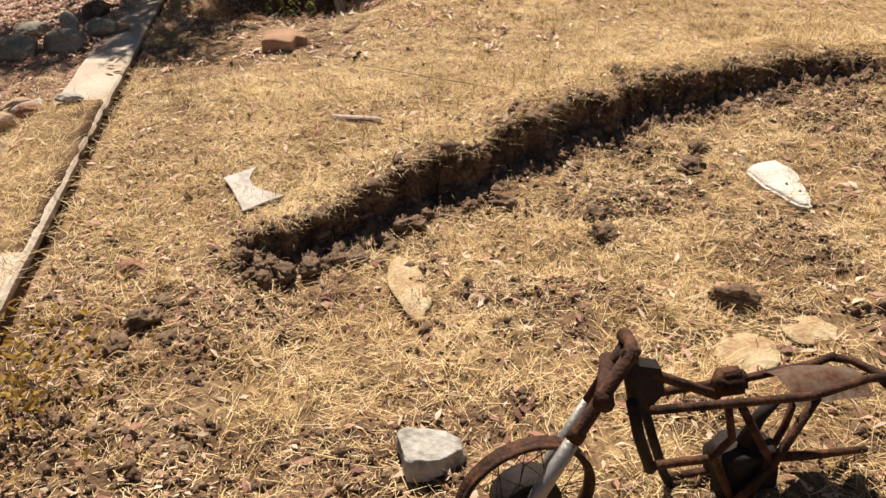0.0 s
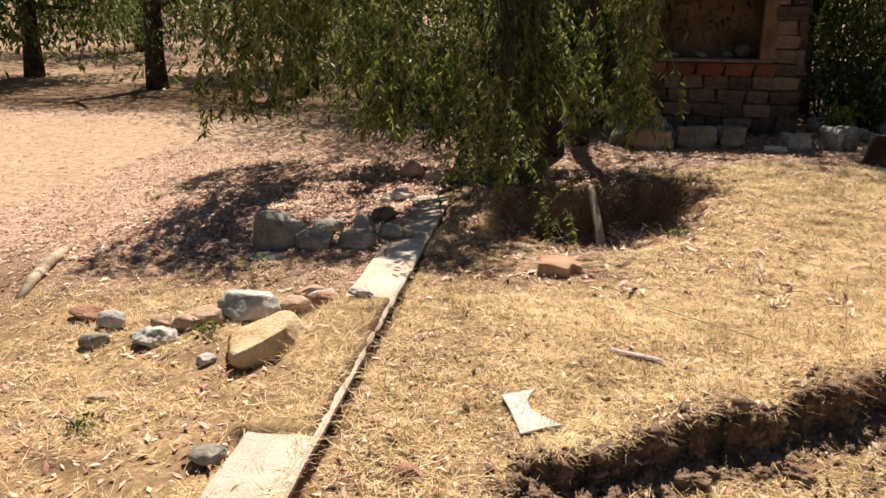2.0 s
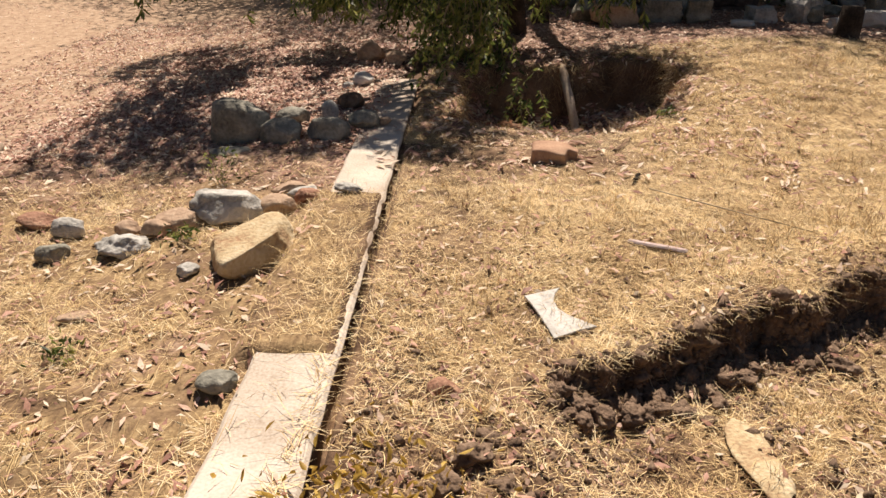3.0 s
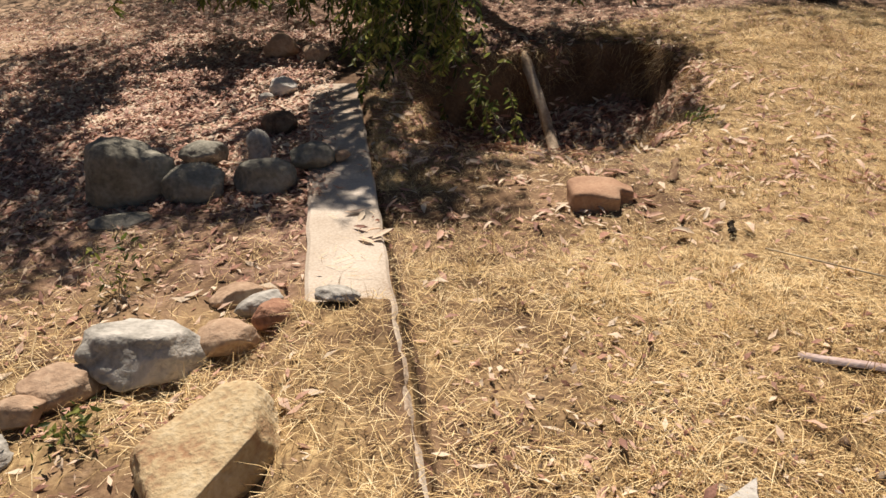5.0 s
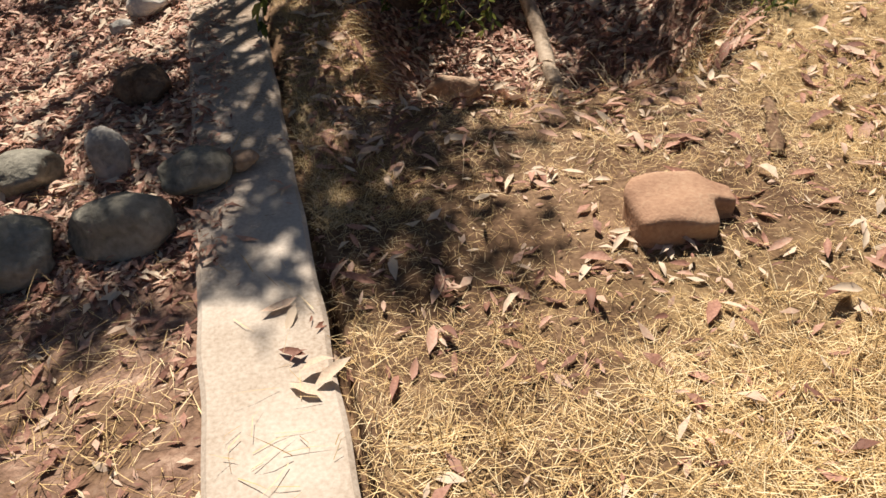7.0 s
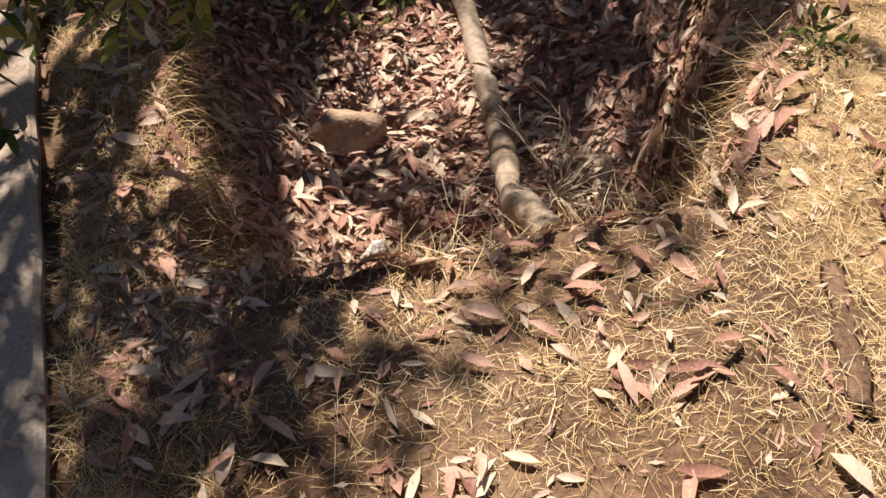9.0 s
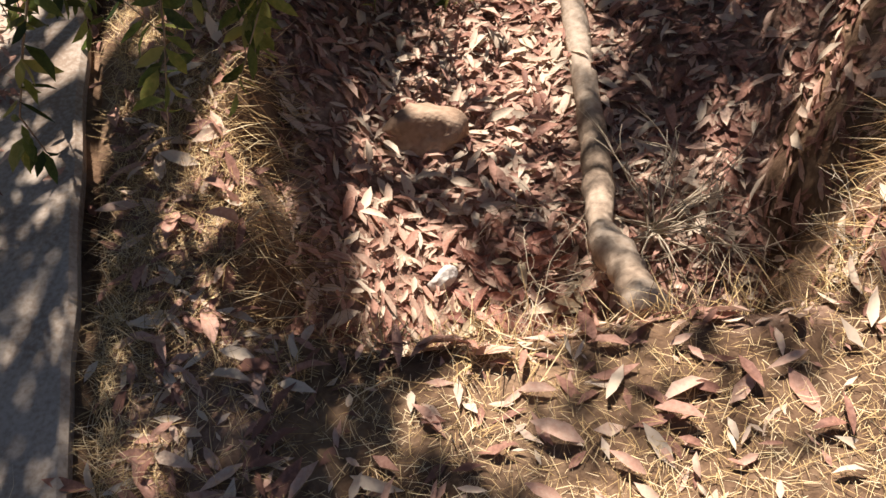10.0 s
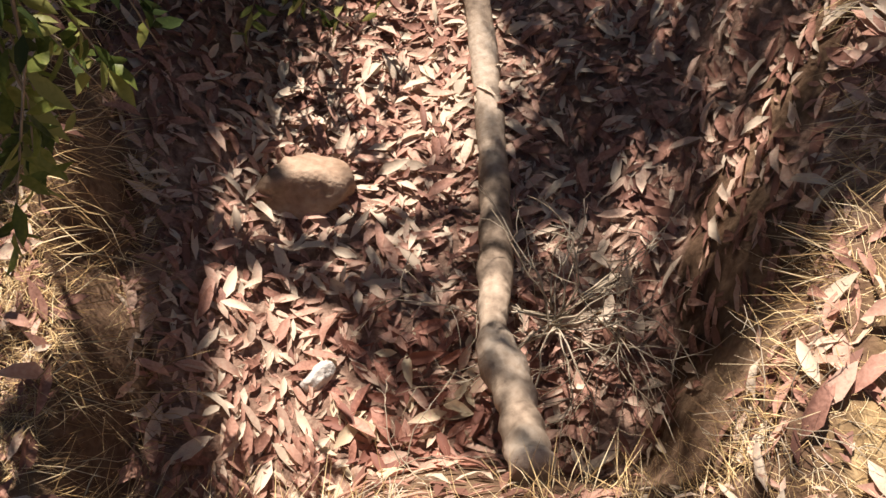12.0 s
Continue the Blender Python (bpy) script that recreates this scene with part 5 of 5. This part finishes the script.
# ---- wrecked motorbike ----
def motorbike():
    base = Vector((0.30, 1.52, -0.13))
    root = new("wrecked_motorbike")
    root.location = base
    tagged(root, "rusted stripped motorbike frame with a bare spoked front wheel", "motorbike")

    def pipe(name, pts, r, mat=M_RUST, label="", parent=None, sides=9):
        bm = bmesh.new()
        tube(bm, [Vector(p) - base for p in pts], [q * 0.8 for q in r] if hasattr(r, "__len__") else r * 0.8, sides)
        return part(name, bm, mat, parent or root, label)

    axle = Vector((0.308, 1.523, 0.077))
    side = Vector((-math.sin(radians(10)), math.cos(radians(10)), 0))
    ahead = Vector((math.cos(radians(10)), math.sin(radians(10)), 0))
    bm = bmesh.new()
    ring = []
    for k in range(48):
        a = 2 * math.pi * k / 48
        rad = ahead * math.cos(a) + Vector((0, 0, 1)) * math.sin(a)
        ring.append([bm.verts.new(axle - base + rad * q + side * w) for q, w in ((0.200, -0.022), (0.184, -0.018), (0.178, 0.0), (0.184, 0.018), (0.200, 0.022), (0.192, 0.006), (0.192, -0.006))])
    for k in range(48):
        a, b = ring[k], ring[(k + 1) % 48]
        for j in range(7):
            bm.faces.new((a[j], b[j], b[(j + 1) % 7], a[(j + 1) % 7]))
    bmesh.ops.recalc_face_normals(bm, faces=bm.faces)
    wheel = part("wheel", bm, M_RUST, root, "rusty bare spoked wheel rim")
    bm = bmesh.new()
    tube(bm, [axle - base - side * s for s in (0.045, 0.04, -0.04, -0.045)], [0.085, 0.092, 0.092, 0.085], 24)
    part("hub", bm, M_SOOT, wheel, "black brake drum hub")
    for k in range(28):
        a = 2 * math.pi * k / 28
        b = a + (0.35 if k % 2 else -0.35)
        s = 0.03 if k % 4 < 2 else -0.03
        p0 = axle + (ahead * math.cos(b) + Vector((0, 0, 1)) * math.sin(b)) * 0.088 + side * s
        p1 = axle + (ahead * math.cos(a) + Vector((0, 0, 1)) * math.sin(a)) * 0.183
        pipe("spoke", [p0, p1], 0.0018, M_RUST, "", wheel, 5)
    pipe("fork_leg", [(0.272, 1.453, 0.05), (0.324, 1.465, 0.136), (0.434, 1.49, 0.317)], [0.030, 0.028, 0.026], M_BARE, "dull bare aluminium fork slider")
    pipe("fork_tube", [(0.426, 1.488, 0.304), (0.44, 1.491, 0.327), (0.445, 1.492, 0.335), (0.58, 1.515, 0.561)], [0.029, 0.029, 0.024, 0.024])
    pipe("fork_leg", [(0.335, 1.575, 0.05), (0.387, 1.587, 0.136), (0.497, 1.612, 0.317)], [0.024, 0.022, 0.021], M_BARE, "dull bare aluminium fork slider")
    pipe("fork_tube", [(0.49, 1.61, 0.304), (0.60, 1.632, 0.49)], 0.020)
    pipe("fork_clamp", [(0.495, 1.475, 0.425), (0.52, 1.55, 0.425), (0.56, 1.65, 0.42)], [0.036, 0.024, 0.032])
    pipe("fork_clamp", [(0.565, 1.505, 0.54), (0.59, 1.57, 0.53), (0.60, 1.65, 0.495)], [0.028, 0.02, 0.028])
    pipe("head_tube", [(0.585, 1.57, 0.50), (0.60, 1.575, 0.42), (0.63, 1.58, 0.30)], [0.032, 0.028, 0.034], M_SOOT, "blackened steering head")
    bm = bmesh.new()
    q = [bm.verts.new(Vector(p) - base) for p in ((0.585, 1.56, 0.47), (0.68, 1.575, 0.43), (0.70, 1.58, 0.34), (0.63, 1.565, 0.27), (0.585, 1.60, 0.47), (0.68, 1.615, 0.43), (0.70, 1.62, 0.34), (0.63, 1.605, 0.27))]
    for f in ((0, 3, 2, 1), (4, 5, 6, 7), (0, 1, 5, 4), (1, 2, 6, 5), (2, 3, 7, 6), (3, 0, 4, 7)):
        bm.faces.new([q[i] for i in f])
    part("gusset", bm, M_SOOT, root, "black gusset plate", False)
    pipe("down_tube", [(0.59, 1.53, 0.37), (0.62, 1.535, 0.24), (0.665, 1.54, 0.10)], 0.021, M_SOOT)
    pipe("down_tube", [(0.65, 1.62, 0.30), (0.70, 1.63, 0.13), (0.75, 1.64, -0.03), (0.80, 1.65, -0.14)], 0.018, M_SOOT)
    pipe("backbone", [(0.63, 1.58, 0.43), (0.75, 1.60, 0.35), (0.87, 1.62, 0.27)], 0.018)
    pipe("rail", [(0.63, 1.49, 0.37), (0.86, 1.53, 0.32), (1.12, 1.57, 0.27), (1.30, 1.61, 0.27), (1.38, 1.63, 0.25)], 0.016)
    pipe("rail", [(0.70, 1.68, 0.25), (0.98, 1.73, 0.215), (1.24, 1.78, 0.195), (1.32, 1.79, 0.21)], 0.016)
    pipe("tail_loop", [(1.31, 1.79, 0.205), (1.36, 1.765, 0.205), (1.40, 1.71, 0.20), (1.42, 1.66, 0.22), (1.38, 1.63, 0.25)], 0.017)
    pipe("fender_stay", [(1.38, 1.63, 0.24), (1.45, 1.66, 0.17), (1.48, 1.67, 0.02)], [0.03, 0.032, 0.025])
    pipe("strut", [(0.86, 1.54, 0.31), (0.89, 1.54, 0.18), (0.84, 1.545, 0.11)], 0.015)
    pipe("strut", [(0.90, 1.55, 0.30), (1.03, 1.57, 0.05), (0.98, 1.56, -0.14)], 0.016)
    pipe("strut", [(1.14, 1.575, 0.26), (1.04, 1.56, 0.03), (0.93, 1.545, -0.10)], 0.017)
    pipe("strut", [(1.20, 1.74, 0.19), (1.16, 1.72, 0.02), (1.10, 1.70, -0.12)], 0.015)
    pipe("cradle_tube", [(0.66, 1.525, 0.13), (0.75, 1.54, 0.115), (0.86, 1.56, 0.09), (0.93, 1.57, -0.08)], 0.017)
    pipe("cradle_tube", [(0.76, 1.645, -0.06), (0.97, 1.69, -0.10), (1.10, 1.70, -0.12)], 0.017)
    pipe("swing_arm", [(1.03, 1.60, 0.02), (1.22, 1.64, -0.04), (1.42, 1.68, -0.09)], [0.02, 0.018, 0.014])
    bm = bmesh.new()
    bmesh.ops.create_cube(bm, size=1)
    for v in bm.verts:
        v.co = Vector((v.co.x * 0.10, v.co.y * 0.075, v.co.z * 0.085)) * (0.8 if v.co.z > 0 else 1) + Vector((0.905, 1.63, 0.315)) - base
    bmesh.ops.bevel(bm, geom=list(bm.edges), offset=0.016, segments=3, affect="EDGES")
    part("bracket_box", bm, M_RUST, root, "small rusty box bracket")
    bm = bmesh.new()
    rows = []
    for k in range(9):
        u = k / 8
        c = Vector((1.08 + 0.27 * u, 1.665 + 0.045 * u, 0.255 - 0.05 * u * u)) - base
        rows.append([bm.verts.new(c + side * s * (0.085 - 0.02 * abs(u - 0.4)) + Vector((0, 0, -0.035 * s * s))) for s in (-1, -0.6, -0.2, 0.2, 0.6, 1)])
    for a, b in zip(rows, rows[1:]):
        for j in range(5):
            bm.faces.new((a[j], a[j + 1], b[j + 1], b[j]))
    bmesh.ops.solidify(bm, geom=list(bm.faces), thickness=0.008)
    part("seat_pan", bm, material("faded_seat_pan", [(0.16, 0.06, 0.04), (0.26, 0.18, 0.13), (0.30, 0.27, 0.22)], 9, 60, 0.75, 0.3), root, "rusty and grey faded seat pan")
    bm = bmesh.new()
    bmesh.ops.create_icosphere(bm, subdivisions=3, radius=1)
    for v in bm.verts:
        p = v.co.copy()
        p = Vector([max(-0.7, min(0.7, c)) for c in p])
        v.co = Vector((p.x * 0.13, p.y * 0.09, p.z * 0.13)) * (1 + 0.12 * noise.noise(p * 5)) + Vector((0.99, 1.64, -0.04)) - base
    part("engine_block", bm, M_SOOT, root, "black oily remains of an engine")
    pipe("engine_mount", [(0.98, 1.63, 0.06), (1.02, 1.64, 0.15), (1.07, 1.65, 0.20)], [0.03, 0.025, 0.02], M_SOOT)


motorbike()


# ---- dry twiggy bush in the pit, weeds ----
def twiggy(x, y, z, n, reach, seed, label, mat, spread=1.0, thick=0.0022, name="dead_bush", rise=(0.1, 0.5)):
    r = random.Random(seed)
    root = new(name)
    root.location = (x, y, z)
    tagged(root, label, "weed" if name != "dead_bush" else "dead bush")
    for k in range(n):
        a = r.uniform(0, 2 * math.pi)
        d = Vector((math.cos(a) * spread, math.sin(a) * spread, r.uniform(*rise) * 2)).normalized()
        pts, p = [Vector((r.gauss(0, 0.012), r.gauss(0, 0.012), -0.02))], None
        ln = reach * r.uniform(0.5, 1.0)
        for j in range(7):
            d = (d + Vector((r.gauss(0, 0.22), r.gauss(0, 0.22), r.gauss(-0.10, 0.14)))).normalized()
            pts.append(pts[-1] + d * ln / 7)
        bm = bmesh.new()
        tube(bm, pts, [thick * (1 - 0.1 * j) for j in range(8)], 5)
        for j in (2, 3, 4, 5, 6):
            if r.random() < 0.75:
                q, e = pts[j].copy(), (d + Vector((r.gauss(0, 0.8), r.gauss(0, 0.8), r.gauss(0.1, 0.5)))).normalized()
                fork = [q]
                for _ in range(3):
                    e = (e + Vector((r.gauss(0, 0.3), r.gauss(0, 0.3), r.gauss(0, 0.2)))).normalized()
                    fork.append(fork[-1] + e * ln * 0.09)
                tube(bm, fork, [thick * 0.6, thick * 0.5, thick * 0.4, thick * 0.25], 4)
        part("stem", bm, mat, root)
    return root


M_PALETWIG = material("pale_dry_twig", [(0.30, 0.24, 0.16), (0.52, 0.44, 0.31), (0.62, 0.55, 0.42)], 8, 50, 0.8, 0.1)
twiggy(-0.20, 7.0, -0.36, 30, 0.5, 3, "tangled pale dead twigs beside the fallen log", M_PALETWIG, thick=0.0028)
twiggy(-0.06, 6.9, -0.34, 18, 0.42, 4, "thin dry twigs on the slope of the pit", M_PALETWIG, thick=0.0016)
twiggy(-0.62, 6.62, 0.08, 10, 0.22, 5, "few thin dry stems at the rim of the pit", M_PALETWIG, thick=0.0012)
twiggy(0.05, 6.55, 0.10, 12, 0.26, 6, "dry seed-head stems at the rim of the pit", M_PALETWIG, thick=0.0013, rise=(0.2, 0.8))
M_WEED = leafy("yellow_green_weed", [(0.30, 0.19, 0.04), (0.52, 0.34, 0.07), (0.66, 0.48, 0.13)], 0.8, 0.4)


def weed(x, y, h, n, seed, mat, label, w=0.14):
    root = twiggy(x, y, float(land(x, y)), 14, h, seed, label, M_TWIG, 0.4, 0.002, "weed", (0.6, 1.2))
    q = np.random.default_rng(seed)
    pts = q.normal(0, w, (n, 3)) * (1, 1, 0) + np.stack([np.zeros(n), np.zeros(n), q.uniform(0.03, h, n)], -1)
    s = q.uniform(0.02, 0.05, n)
    ob = new("foliage", leaf_mesh("foliage", pts, q.normal(0, 1, (n, 3)), q.normal(0, 1, (n, 3)), s, s * 0.4, mat))
    ob.parent = root
    tagged(ob, "small weed leaves", kind="stuff")


weed(-1.20, 2.15, 0.30, 240, 31, M_WEED, "yellowing weed growing beside the kerb")
weed(-1.30, 2.0, 0.22, 150, 32, M_WEED, "yellowing weed growing beside the kerb")
weed(-2.52, 5.05, 0.22, 60, 33, M_GREEN, "thin grey-green weed stalks by the rocks", 0.06)
weed(-2.45, 4.20, 0.08, 60, 34, M_GREEN, "small green weed between rocks", 0.05)
weed(0.42, 6.78, 0.06, 40, 35, M_GREEN, "small green weed at the edge of the pit", 0.04)
weed(-2.5, 3.05, 0.07, 50, 36, M_GREEN, "small green weed in dry grass", 0.05)

# bark strips and long stalks
for k, (x, y, ln, w, turn, mat) in enumerate([(-0.01, 6.0, 0.36, 0.055, 66, M_BARKSTRIP), (-0.02, 5.28, 0.13, 0.03, 70, M_BARK)]):
    bm = bmesh.new()
    rows = []
    for j in range(9):
        u = j / 8 - 0.5
        c = 0.01 + 0.006 * math.sin(j * 1.1)
        rows.append([bm.verts.new((u * ln, s * w / 2 * (1 - 0.5 * u * u) + 0.006 * math.sin(j * 2 + k), c + 0.012 * (1 - s * s))) for s in (-1, -0.5, 0, 0.5, 1)])
    for a, b in zip(rows, rows[1:]):
        for j in range(4):
            bm.faces.new((a[j], b[j], b[j + 1], a[j + 1]))
    bmesh.ops.solidify(bm, geom=list(bm.faces), thickness=0.006)
    ob = part("bark_strip", bm, mat)
    ob.matrix_world = pose(x, y, float(top_of(np.array(x), np.array(y))), 0, 0, turn)
    tagged(ob, "curled strip of brown bark on dry grass", "bark")
bm = bmesh.new()
tube(bm, [(0.02, 5.05, 0.16), (0.35, 4.75, 0.165), (0.75, 4.45, 0.155)], [0.004, 0.004, 0.002], 5)
tagged(part("dry_stalk", bm, M_PALETWIG), "long pale dry grass stalk lying on straw", "stalk")
